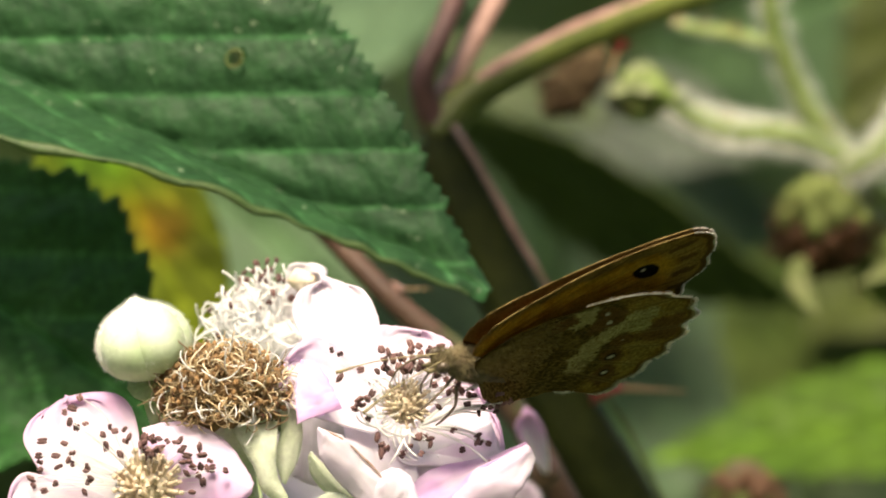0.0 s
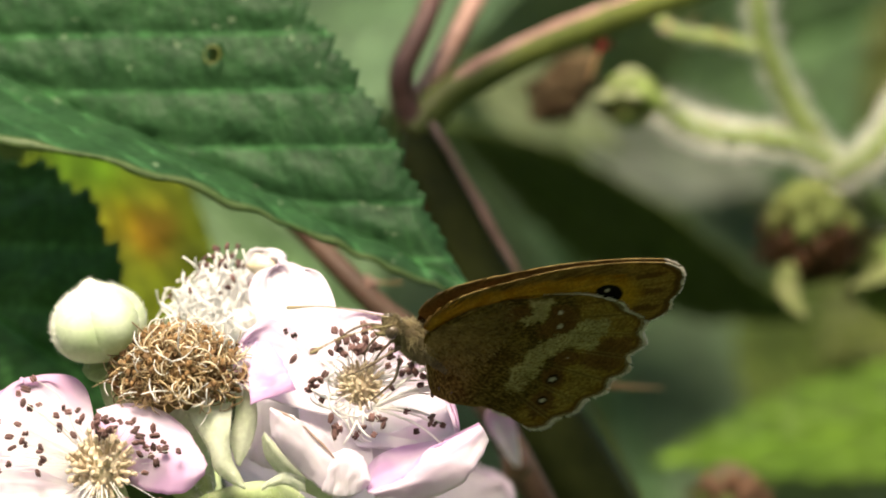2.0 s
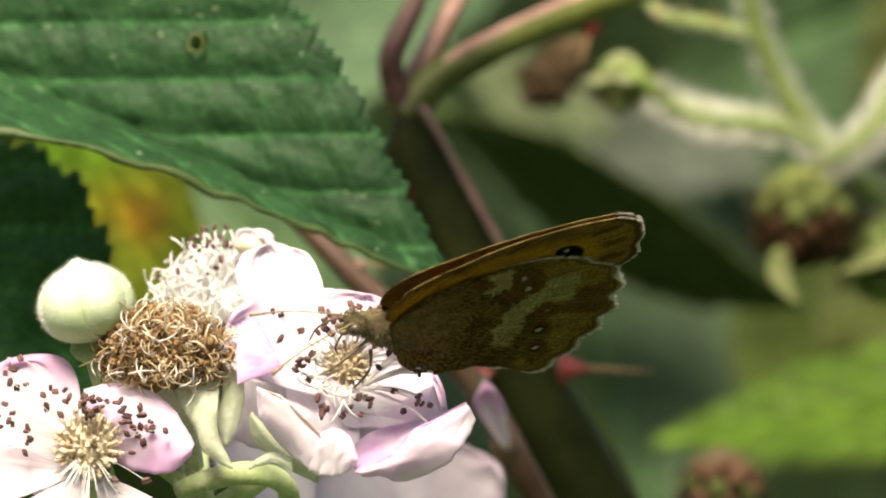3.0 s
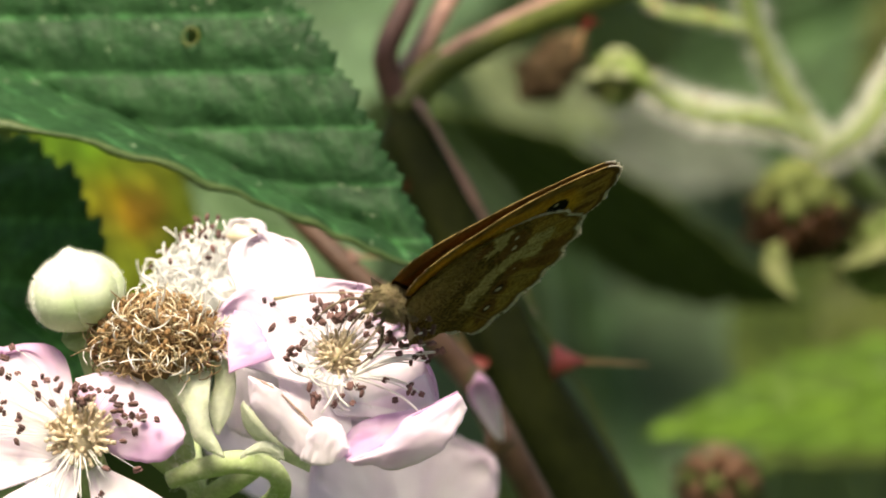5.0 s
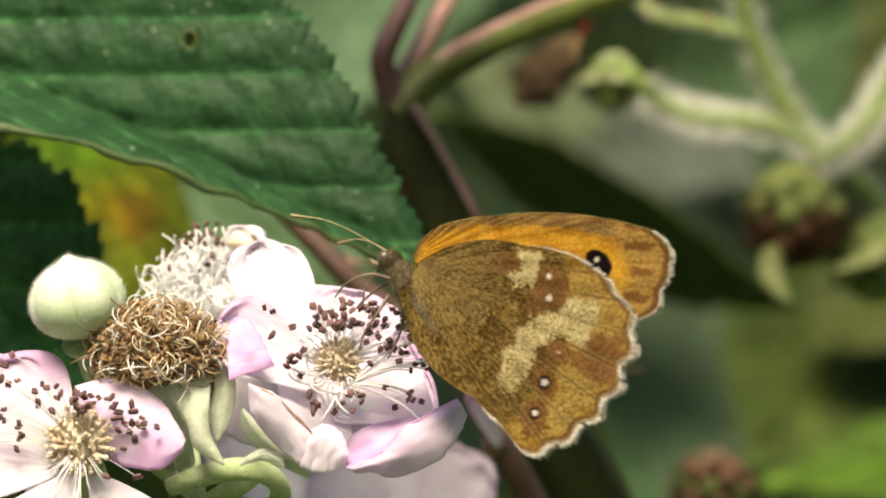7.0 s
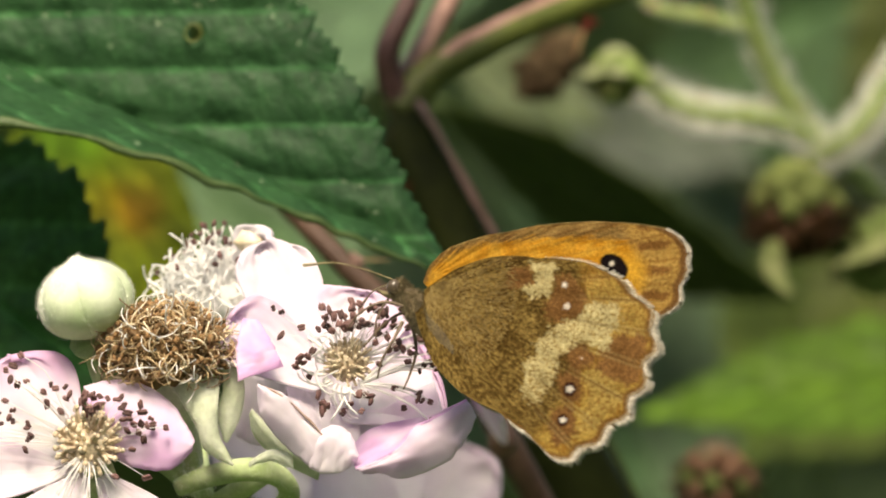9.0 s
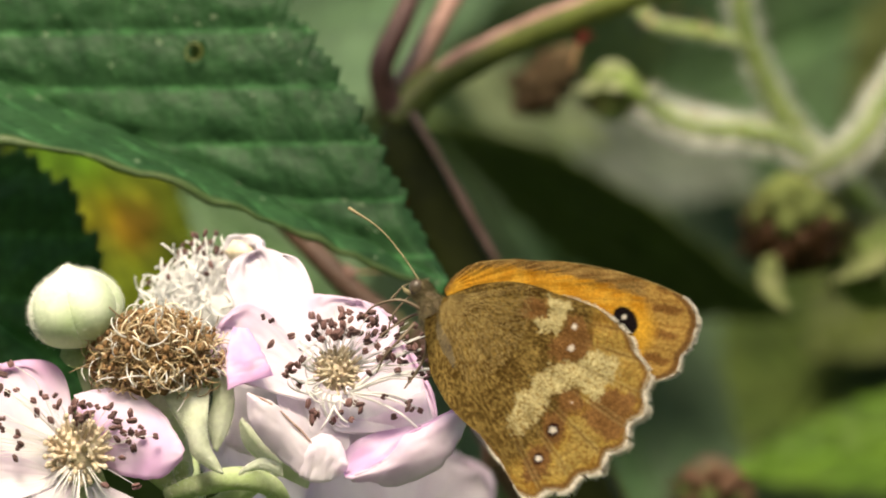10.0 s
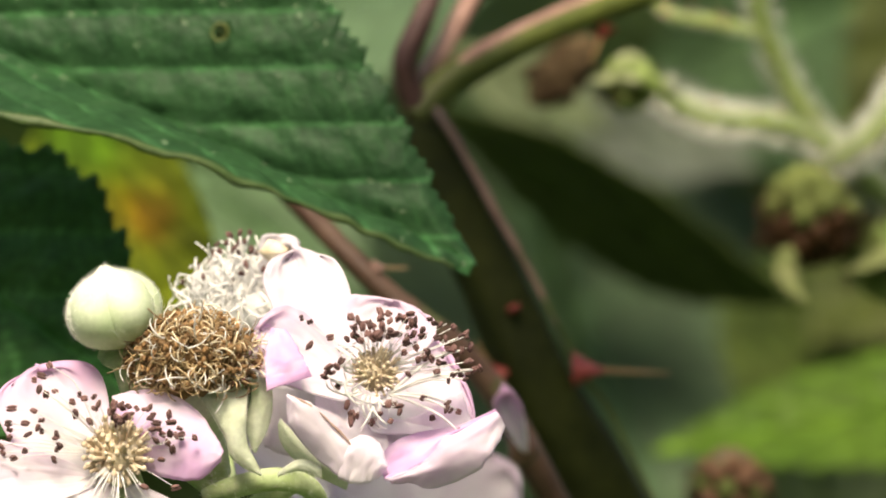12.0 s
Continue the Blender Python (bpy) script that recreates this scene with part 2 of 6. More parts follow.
body_mat = surface("insect_body", (0.06, 0.042, 0.020), (0.14, 0.105, 0.052), 900, rough=0.9, bump=0.6, depth=0.0003, fine=5)
body_fur = surface("body_hair", (0.12, 0.098, 0.048), (0.31, 0.26, 0.145), 900, rough=0.9, bump=0.0, through_light=0.2)
root_fur = surface("root_hair", (0.14, 0.090, 0.025), (0.37, 0.265, 0.095), 900, rough=0.9, bump=0.0, through_light=0.2)
fringe_mat = surface("wing_fringe", (0.64, 0.60, 0.52), (0.86, 0.83, 0.76), 1200, rough=0.9, bump=0.0, through_light=0.6)
eye_mat = surface("insect_eye", (0.06, 0.045, 0.03), (0.13, 0.10, 0.07), 1500, rough=0.25, bump=0.1)
leg_mat = surface("insect_leg", (0.10, 0.07, 0.045), (0.20, 0.15, 0.10), 1500, rough=0.6, bump=0.1)
antenna_mat = surface("antenna", (0.20, 0.16, 0.08), (0.36, 0.30, 0.16), 1500, rough=0.6, bump=0.1)
grass_mat = surface("grass", (0.035, 0.075, 0.02), (0.08, 0.13, 0.035), 3, rough=0.9, bump=0.6, depth=0.02, fine=14)
far_leaf = surface("far_leaf", (0.040, 0.080, 0.024), (0.078, 0.130, 0.038), 30, rough=0.5, bump=0.2, through_light=0.2, glow_tint=(1.2, 1.2, 0.4))
grey_leaf = surface("underside_leaf", (0.038, 0.085, 0.034), (0.058, 0.115, 0.048), 90, rough=0.6, bump=0.3, through_light=0.15, attr=True)

# Brighter copy of the grey leaf: sunlight is put into its colour.
pale_leaf = surface("sun_toned_leaf", (0.085, 0.16, 0.085), (0.125, 0.215, 0.12), 90, rough=0.6, bump=0.3, through_light=0.15, attr=True, gloss=0.3)
# Darkened copy of the hedge leaf: the shade is put into its colour.
shade_toned_leaf = surface("shade_toned_leaf", (0.025, 0.043, 0.009), (0.042, 0.064, 0.014), 120, rough=0.7, bump=0.3, gloss=0.15, attr=True)
# Leaf under the side stem: the light on it is put into its colour.
lit_toned_leaf = surface("lit_toned_leaf", (0.070, 0.100, 0.048), (0.105, 0.140, 0.070), 90, rough=0.6, bump=0.3, through_light=0.2, attr=True, gloss=0.3)
dry_leaf = surface("dry_leaf", (0.16, 0.13, 0.06), (0.24, 0.20, 0.10), 90, rough=0.7, bump=0.3, attr=True, gloss=0.2)
olive_leaf = surface("olive_leaf", (0.034, 0.052, 0.010), (0.060, 0.076, 0.018), 90, rough=0.6, bump=0.3, through_light=0.2, attr=True, gloss=0.3)
# Greyed leaf: the sheen of the sky is put into its colour.
sky_sheen_leaf = surface("sky_sheen_leaf", (0.072, 0.098, 0.074), (0.100, 0.126, 0.096), 90, rough=0.5, bump=0.2, through_light=0.1, attr=True, gloss=0.5)

# ---------------------------------------------------------------- ground
bm = bmesh.new()
sheet(bm, lambda u, v: Vector(((u - 0.5) * 400, (v - 0.5) * 400, 0.03 * noise.noise(Vector((u * 60, v * 60, 0))))), 80, 80)
ground = part("ground", bm, grass_mat, None)
tagged(ground, "rough green grass under the hedge", "grass", kind="structure")


# ---------------------------------------------------------------- leaves
def ovate(s, power=1.1):
    return max(0.0, math.sin(math.pi * min(max(s, 0.0), 1.0))) ** power


def leaf_surface(bm, tip, base, normal, width, fold=(0.0, 0.0), spacing=0.010, vein=0.42, pleat=0.0009, tooth=0.0006, teeth=46, droop=0.0, nu=150, nv=18, curl=0.0, hole=None, power=1.1, blotch=None, rounded=False, flap_tooth=1.0, twist=0.0, skew=1.0):
    """A toothed, pleated leaflet. fold: how many degrees each half bends up out of the plane along the midrib."""
    ax = Vector(tip) - Vector(base)
    length = ax.length
    m = basis(ax, normal)
    cot = 1 / math.tan(vein)

    def place(s, w, sgn):
        half = width[0 if sgn > 0 else 1] * ovate(s if sgn > 0 else s ** skew, power)
        saw = (s * teeth) % 1.0
        big = (s * teeth / 3.0) % 1.0
        if rounded:
            saw, big = (0.5 + 0.5 * math.sin(6.2832 * q) + 0.15 * math.sin(12.566 * q) for q in (saw, big))
        d = half * w + (tooth * (saw - 0.5) + tooth * 1.3 * (big - 0.5)) * min(1.0, half / 0.004) * w ** 12 * (1.0 if sgn > 0 else flap_tooth)
        c = (s * length - d * cot) / spacing
        h = pleat * (abs(math.sin(math.pi * c)) ** 1.1) * min(1.0, d / 0.0015) * (1 - 0.6 * w)
        h += 0.0003 * noise.noise(Vector((s * 22, d * 600, 3.0 * sgn)))
        h -= curl * w ** 3
        f = radians(fold[0] if sgn > 0 else fold[1] + twist * (min(s, 0.62) - 0.62))
        y, z = d * math.cos(f) - h * math.sin(f), d * math.sin(f) + h * math.cos(f)
        z -= droop * (s - 0.5) ** 2 * length
        return Vector(base) + m @ Vector((s * length, sgn * y, z))
    lay = bm.verts.layers.float_color.new("pattern")

    def tone(s, w, sgn):
        """Pale veins: the laterals, and the finer ones that branch from them."""
        d = width[0 if sgn > 0 else 1] * ovate(s if sgn > 0 else s ** skew, power) * w
        c = (s * length - d * cot) / spacing
        k = abs((c + 0.5) % 1.0 - 0.5) * spacing * math.sin(vein)
        c2 = (s * length + d * 1.2 + 0.0006 * noise.noise(Vector((s * 30, d * 900, 1)))) / (spacing * 0.17)
        k2 = abs((c2 + 0.5) % 1.0 - 0.5) * spacing * 0.17 * 0.7
        v = 1 + 1.9 * math.exp(-(k / 0.00022) ** 2) * (0.6 + 0.8 * noise.noise(Vector((s * 40, d * 700, 2)))) + 0.35 * math.exp(-(k2 / 0.00012) ** 2) + 1.2 * math.exp(-(d / 0.0003) ** 2)
        r, g, b = v * 1.03, v, v * 0.98
        if blotch:
            for bs, bd, size, (cr, cg, cb) in blotch:
                k = math.exp(-(((s - bs) * length) ** 2 + (sgn * d - bd) ** 2) / size ** 2) * (1 + 0.7 * noise.noise(Vector((s * 14, sgn * d * 500, 8))))
                k = min(1.0, k * 1.3)
                r, g, b = r * (1 + (cr - 1) * k), g * (1 + (cg - 1) * k), b * (1 + (cb - 1) * k)
        return (r, g, b, 1)
    for sgn in (1, -1):
        rows = []
        for i in range(nu + 1):
            rows.append([bm.verts.new(place(i / nu, j / nv, sgn)) for j in range(nv + 1)])
            for j in range(nv + 1):
                rows[i][j][lay] = tone(i / nu, j / nv, sgn)
        for i in range(nu):
            for j in range(nv):
                if hole and sgn > 0:
                    q = m.transposed() @ (rows[i][j].co - Vector(base))
                    if (q.x - hole[0]) ** 2 + (q.y - hole[1]) ** 2 < hole[2] ** 2:
                        continue
                q = (rows[i][j], rows[i + 1][j], rows[i + 1][j + 1], rows[i][j + 1])
                bm.faces.new(q if sgn > 0 else q[::-1])
    bmesh.ops.remove_doubles(bm, verts=bm.verts, dist=2e-6)
    return place


def midrib_tube(bm, tip, base, normal, radius, droop=0.0, side=-0.0004, n=30):
    ax = Vector(tip) - Vector(base)
    m = basis(ax, normal)
    pts = [Vector(base) + m @ Vector((s * ax.length, 0, side - droop * (s - 0.5) ** 2 * ax.length)) for s in (i / 8 for i in range(9))]
    tube(bm, pts, [radius, radius * 0.7, radius * 0.35, radius * 0.12], n=n, sides=6)


def leaf(name, label, tip, base, normal, width, material, stalk=None, group="", vein_mat=None, **shape):
    """One leaflet with its blade, midrib and stalk."""
    root = Vector(stalk[-1]) if stalk else Vector(base)
    ob = thing(name, root, label, "leaf", group)
    bm = bmesh.new()
    leaf_surface(bm, tip, base, normal, width, **shape)
    part("blade", bm, material, ob, thick=0.0002)
    bm = bmesh.new()
    midrib_tube(bm, tip, base, normal, 0.0006, shape.get("droop", 0.0))
    part("midrib", bm, vein_mat or leaf_rim, ob)
    if stalk:
        bm = bmesh.new()
        tube(bm, [base, *stalk], [0.0006, 0.0008], n=16, sides=6)
        part("stalk", bm, vein_mat or leaf_rim, ob)
    return ob


# the sharp leaflet above the flowers
tip, base = spot(2.3, -1.1, 34), spot(-47.0, 21.3, 44)
big_leaf = leaf("bramble_leaf", "dark green pleated bramble leaf with toothed edge and small hole", tip, base, (0.08, -1, 0.02), (0.0162, 0.0135), leaf_green,
                stalk=[spot(-52.7, 22.1, 60), spot(-61.8, 1.7, 70), spot(-61.8, -65.0, 70)], fold=(6, 83), twist=48, skew=0.7, spacing=0.0105, vein=0.43, pleat=0.0005, tooth=0.0006, teeth=60, flap_tooth=0.3, nu=360, nv=44, curl=0.0010, hole=(0.0322, 0.0080, 0.00062))

bm = bmesh.new()
place = leaf_surface(bmesh.new(), tip, base, (0.08, -1, 0.02), (0.0162, 0.0135), fold=(6, 83), twist=48, skew=0.7, spacing=0.0105, vein=0.43, pleat=0.0005, tooth=0.0, nu=4, nv=2, curl=0.0010)


def rolled(u, v):
    """The lower margin, rolled under so that its paler back shows."""
    q = place(0.02 + 0.96 * u, 1.0, -1)
    depth = 0.0008 * (0.5 + 1.3 * noise.noise(Vector((u * 11, 2, 0))) + 0.15 * noise.noise(Vector((u * 40, 2, 0)))) * min(1, 12 * (1 - u))
    return q + Vector((0, -0.0001 - 0.0003 * math.sin(v * 3.0), 0.0002 - max(0.0001, depth) * v))


sheet(bm, rolled, 200, 5)
part("rolled_margin", bm, leaf_rim, big_leaf, "yellow-green rolled leaf edge", thick=0.0002)
bm = bmesh.new()
turn3 = basis(Vector(tip) - Vector(base), (0.08, -1, 0.02))
mid = Vector(base) + turn3 @ Vector((0.0322, 0.0080, 0.0018))
sheet(bm, lambda u, v: mid + turn3 @ Vector((math.cos(6.2832 * u) * (0.00068 + 0.0001 * math.cos(6.2832 * v)) * 0.9, math.sin(6.2832 * u) * (0.00068 + 0.0001 * math.cos(6.2832 * v)), 0.0001 * math.sin(6.2832 * v))), 24, 8)
part("hole_rim", bm, olive_stem, big_leaf, "tan dead rim of the hole")

# the shaded leaflet under it
shade_leaf = leaf("bramble_leaf", "dark shaded bramble leaf with toothed edge", spot(-21.5, -11.6, 44), spot(-46.4, 5.9, 54), (0.15, -1, -0.10), (0.0120, 0.014), leaf_dark,
                  stalk=[spot(-51.4, 15.9, 66), spot(-62.7, -2.5, 74), spot(-62.7, -65.0, 74)], fold=(-8, 10), spacing=0.009, vein=0.6, pleat=0.0008, tooth=0.0006, teeth=22, rounded=True, nu=140, nv=20)

# the yellowing leaflet
yellow_leaf = leaf("bramble_leaf", "yellowing bramble leaf with orange-brown blotch", spot(-17.0, -10.0, 105), spot(-28.1, 13.8, 112), (0.1, -1, 0.2), (0.0056, 0.0115), leaf_yellow,
                   stalk=[spot(-35.2, 17.5, 100), spot(-63.5, 5.9, 100), spot(-63.5, -65.0, 100)], fold=(5, 5), spacing=0.007, pleat=0.0001, tooth=0.0, nu=70, nv=14,
                   blotch=((0.50, 0.0012, 0.0022, (1.25, 0.62, 0.7)), (0.42, -0.0010, 0.0018, (1.3, 0.98, 0.8)), (0.62, 0.004, 0.0026, (0.6, 0.62, 0.6)), (0.22, -0.001, 0.0040, (0.68, 1.1, 1.0))))

# the fresh leaf at the lower edge
fresh_leaf = leaf("bramble_leaf", "bright young green bramble leaf swaying", spot(15.2, -15.0, 165), spot(48.6, -9.1, 180), (0, -0.75, 0.65), (0.0078, 0.0056), leaf_fresh,
                  stalk=[spot(50.7, -8.3, 182), spot(54.8, -19.1, 182), spot(54.8, -90.0, 182)], fold=(12, 12), spacing=0.008, pleat=0.0001, nu=90, nv=12)

# broad leaves out of focus behind
for (tx, ty, td), (bx, by, bd), nrm, w, mt, lb in (
        ((16.5, -23.3, 260), (2.8, 12.1, 300), (0.1, -1, 0.35), 0.022, grey_leaf, "grey-green bramble leaf seen from its underside"),
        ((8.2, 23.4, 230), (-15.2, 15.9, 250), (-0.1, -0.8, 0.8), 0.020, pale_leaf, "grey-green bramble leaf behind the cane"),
        ((27.0, -4.2, 170), (-1.6, 10.8, 190), (0.3, -0.65, -0.75), 0.0088, shade_toned_leaf, "dark bramble leaf, its deep shade put into the colour"),
        ((23.2, 5.9, 250), (6.9, 10.5, 262), (0.0, -0.86, 0.50), 0.0062, sky_sheen_leaf, "pale bramble leaf, sky sheen put into its colour"),
        ((38.2, 20.9, 260), (15.2, 13.4, 280), (0.1, -1, 0.3), 0.016, grey_leaf, "green bramble leaf behind the buds"),
        ((12.1, 8.4, 215), (0.7, 14.8, 225), (0.0, -0.75, 0.65), 0.0046, lit_toned_leaf, "pale green bramble leaf under the side stem, sunlight put into its colour"),
        ((27.8, -8.9, 225), (21.1, -4.8, 235), (0.0, -0.8, 0.6), 0.0024, dry_leaf, "small tan withered bramble leaf"),
        ((26.9, -7.0, 215), (37.8, 0.0, 230), (0.0, -0.8, 0.6), 0.0070, olive_leaf, "olive-green bramble leaf low in the hedge"),
        ((-6.0, -5.0, 205), (-18.9, 5.9, 220), (0.1, -1, 0.25), 0.009, grey_leaf, "green bramble leaf behind the flowers"),
        ((29.0, 8.0, 236), (44.0, 22.0, 246), (0.1, -1, 0.1), 0.0090, olive_leaf, "olive-green bramble leaf behind the forked stem"),
        ((22.3, -15.8, 210), (34.8, -1.6, 240), (0.1, -1, 0.3), 0.012, shade_toned_leaf, "green bramble leaf low in the hedge")):
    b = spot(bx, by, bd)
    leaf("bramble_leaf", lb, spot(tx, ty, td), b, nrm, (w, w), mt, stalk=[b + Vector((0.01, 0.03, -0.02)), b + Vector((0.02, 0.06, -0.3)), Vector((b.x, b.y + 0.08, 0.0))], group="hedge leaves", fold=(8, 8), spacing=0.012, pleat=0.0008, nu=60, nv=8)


# ---------------------------------------------------------------- canes
def thorn(parent, foot, way, length, width, material=None, tipped=True):
    way = Vector(way).normalized()
    m = basis(way, (0.1, -0.9, 0.3))
    bm = bmesh.new()

    def fn(u, v):
        a = 2 * math.pi * v
        r = width * (1 - u) ** 2.2 + width * 0.10 * (1 - u)
        return Vector(foot) + m @ Vector((u * length * 0.55, math.cos(a) * r - length * 0.04 * u * u, math.sin(a) * r * 0.6))
    sheet(bm, fn, 12, 10, closed=True)
    t = part("thorn", bm, material or thorn_mat, parent, "red-based thorn")
    bm = bmesh.new()
    r0 = width * ((1 - 0.62) ** 2.2 + 0.10 * 0.38)
    tube(bm, [Vector(foot) + m @ Vector((length * 0.33, -length * 0.015, 0)), Vector(foot) + m @ Vector((length * 0.65, -length * 0.035, 0)), Vector(foot) + m @ Vector((length, -length * 0.06, 0))], [r0 * 1.05, r0 * 0.8, r0 * 0.25], n=8, sides=8)
    part("point", bm, thorn_tip_mat, t, "straw-coloured point")


cane = thing("bramble_cane", spot(29.8, -60.8, 85), "thick dark bramble cane with red-based thorns", "cane")
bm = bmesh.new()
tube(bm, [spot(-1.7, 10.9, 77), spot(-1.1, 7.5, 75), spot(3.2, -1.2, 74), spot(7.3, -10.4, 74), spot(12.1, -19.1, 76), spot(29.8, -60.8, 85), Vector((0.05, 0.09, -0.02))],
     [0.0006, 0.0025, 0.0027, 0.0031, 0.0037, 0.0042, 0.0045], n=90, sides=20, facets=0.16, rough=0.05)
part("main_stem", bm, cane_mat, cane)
bm = bmesh.new()
tube(bm, [spot(-2.0, 9.4, 76), spot(0.2, 12.1, 77), spot(4.8, 14.8, 80), spot(9.4, 16.9, 84), spot(16.5, 19.4, 90), spot(29.8, 23.4, 100)], [0.0019, 0.0015, 0.00128, 0.0012, 0.0011, 0.001], n=50, sides=14, facets=0.12, rough=0.05)
part("side_stem", bm, olive_stem, cane, "olive side stem flushed pink above")
bm = bmesh.new()
tube(bm, [spot(-1.3, 8.8, 76), spot(-2.6, 12.1, 75.5), spot(-2.8, 14.0, 75), spot(-1.3, 17.5, 76), spot(0.7, 23.0, 80)], [0.0011, 0.0011, 0.0010, 0.0009, 0.0008], n=30, sides=12, rough=0.06)
part("leaf_stalk", bm, cane_purple, cane, "purplish leaf stalk")
bm = bmesh.new()
tube(bm, [spot(-1.5, 9.4, 77), spot(-1.3, 12.1, 78), spot(-0.2, 14.4, 79), spot(1.5, 17.5, 81), spot(4.0, 22.1, 84)], [0.0010, 0.0010, 0.0009, 0.00085, 0.0008], n=30, sides=12, rough=0.06)
part("leaf_stalk", bm, cane_pink, cane, "pinkish leaf stalk")
# Flushed angles of the cane, paler to carry the light on that edge.
bm = bmesh.new()
tube(bm, [spot(-0.5, 10.3, 74), spot(0.2, 9.3, 73), spot(2.0, 6.2, 72.5), spot(4.1, 2.4, 72), spot(6.4, -1.6, 72), spot(8.4, -5.6, 72)], [0.0003, 0.00034, 0.00028, 0.00030, 0.00024, 0.00016], n=50, sides=8, rough=0.5)
part("ridge", bm, cane_pink, cane, "tan-pink flushed ridge along the cane, edge light put into its colour")
bm = bmesh.new()
tube(bm, [spot(8.4, -5.6, 72.3), spot(10.2, -9.0, 72.3), spot(11.7, -11.0, 72.6), spot(13.8, -15.1, 73), spot(15.5, -18.6, 73.5), spot(17.8, -23.3, 75)], [0.00016, 0.00020, 0.00018, 0.00020, 0.00018], n=50, sides=8, rough=0.5)
part("ridge", bm, olive_stem, cane, "olive ridge low on the cane, edge light put into its colour")
# Flushed top of the side stem; its colour also holds the light from above.
bm = bmesh.new()
tube(bm, [spot(-0.6, 12.1, 76.5), spot(2.1, 14.2, 77.5), spot(5.0, 15.8, 80), spot(9.4, 17.8, 84), spot(15.7, 20.2, 90)], [0.0004, 0.00055, 0.0005, 0.0005, 0.0004], n=40, sides=8, rough=0.2)
part("ridge", bm, cane_pink, cane, "pink upper ridge of the side stem, top light put into its colour")
thorn(cane, spot(9.6, -8.9, 72), (1, -0.1, 0.02), 0.0076, 0.0014)
thorn(cane, spot(4.0, -9.5, 72), (-0.5, -0.3, 0.75), 0.0036, 0.0013)
thorn(cane, spot(11.9, 16.5, 86), (-0.25, -0.2, -0.9), 0.0035, 0.0011)
bm = bmesh.new()
blob(bm, spot(5.2, -4.4, 71.6), (0.0006, 0.00035, 0.0013), turn=basis((0.9, 0, 0.42), (0, -1, 0)), bumpy=0.3)
part("thorn_stub", bm, thorn_mat, cane, "red stub of a broken thorn")

# Both leaves stand out of view, added on the stalk ends to cast shade.
leaf("bramble_leaf", "unseen dark green bramble leaf on the purplish stalk, added to shade the cane", spot(24.8, 32.1, 50), spot(-11.8, 29.6, 58), (0.1, -0.1, 1), (0.0125, 0.0125), leaf_green, stalk=[spot(0.7, 23.0, 80)], fold=(6, 6), spacing=0.0105, pleat=0.0008, nu=70, nv=10)
leaf("bramble_leaf", "unseen dark green bramble leaf on the pinkish stalk, added to shade the background", spot(-9.3, 35.9, 108), spot(3.2, 32.1, 112), (-0.1, -0.25, 1), (0.0120, 0.0120), leaf_green, stalk=[spot(4.0, 22.1, 84)], fold=(6, 6), spacing=0.0105, pleat=0.0008, nu=70, nv=10)

stem2 = thing("bramble_shoot", spot(9.4, -21.6, 62), "reddish-brown bramble stem with small thorns", "stem")
bm = bmesh.new()
tube(bm, [spot(-13.1, 5.9, 60), spot(-8.3, 0.9, 58), spot(-3.9, -3.5, 56), spot(0.7, -7.0, 56), spot(4.0, -10.8, 57), spot(6.3, -15.0, 58), spot(9.4, -21.6, 62), spot(21.5, -73.3, 70), Vector((0.03, 0.075, -0.02))], [0.0008, 0.0009, 0.0010, 0.0011, 0.0011, 0.0012, 0.0012, 0.0016, 0.002], n=80, sides=10, rough=0.08)
part("stem", bm, red_stem, stem2)
thorn(stem2, spot(-5.2, -1.4, 56), (1, -0.1, 0.05), 0.0030, 0.0007, cane_pink)


# ---------------------------------------------------------------- buds and green fruit out of focus
def green_stem(points, radii, label, hairs=1900, hair=1.2):
    ob = thing("bramble_shoot", Vector(points[0]), label, "stem")
    bm = bmesh.new()
    tube(bm, points, [0.85 * q for q in radii], n=50, sides=10, rough=0.12)
    part("stem", bm, hairy_green, ob)
    rng = random.Random(len(label))
    path = smooth_path(points, 40)
    verts, faces = [], []
    o = origin_of(ob)
    for i in range(hairs):
        k = rng.randrange(0, 36)
        c = path[k].lerp(path[k + 1], rng.random())
        ta = (path[k + 1] - path[k]).normalized()
        q = Vector([rng.gauss(0, 1) for _ in range(3)])
        q = (q - ta * q.dot(ta)).normalized()
        sd = ta * 0.00004
        n0 = len(verts)
        foot = c + q * radii[0] * 0.72 - o
        verts += [foot - sd, foot + sd, foot + (q + ta * rng.uniform(-0.4, 0.4)) * rng.uniform(0.0006, 0.0014) * hair]
        faces.append((n0, n0 + 1, n0 + 2))
    me = bpy.data.meshes.new("down")
    me.from_pydata(verts, [], faces)
    me.materials.append(fuzz_mat)
    dn = new("down", me)
    dn.parent = ob
    tagged(dn, "short pale hairs", kind="stuff")
    for i in range(4, 34, 6):
        thorn(ob, path[i], (rng.uniform(-1, 1), -0.4, rng.uniform(0.1, 1)), 0.0024, 0.0006, cane_pink)
    return ob


green_stem([spot(22.8, 24.6, 108), spot(23.4, 17.5, 110), spot(25.0, 13.0, 112), spot(27.5, 8.8, 114), spot(30.2, 5.9, 116), spot(34.8, 0.9, 120), spot(46.5, -44.1, 130), Vector((0.075, 0.14, -0.02))], [0.0010, 0.0010, 0.0011, 0.0012, 0.0013, 0.0013, 0.0018, 0.002], "downy pale green bramble flower stem")
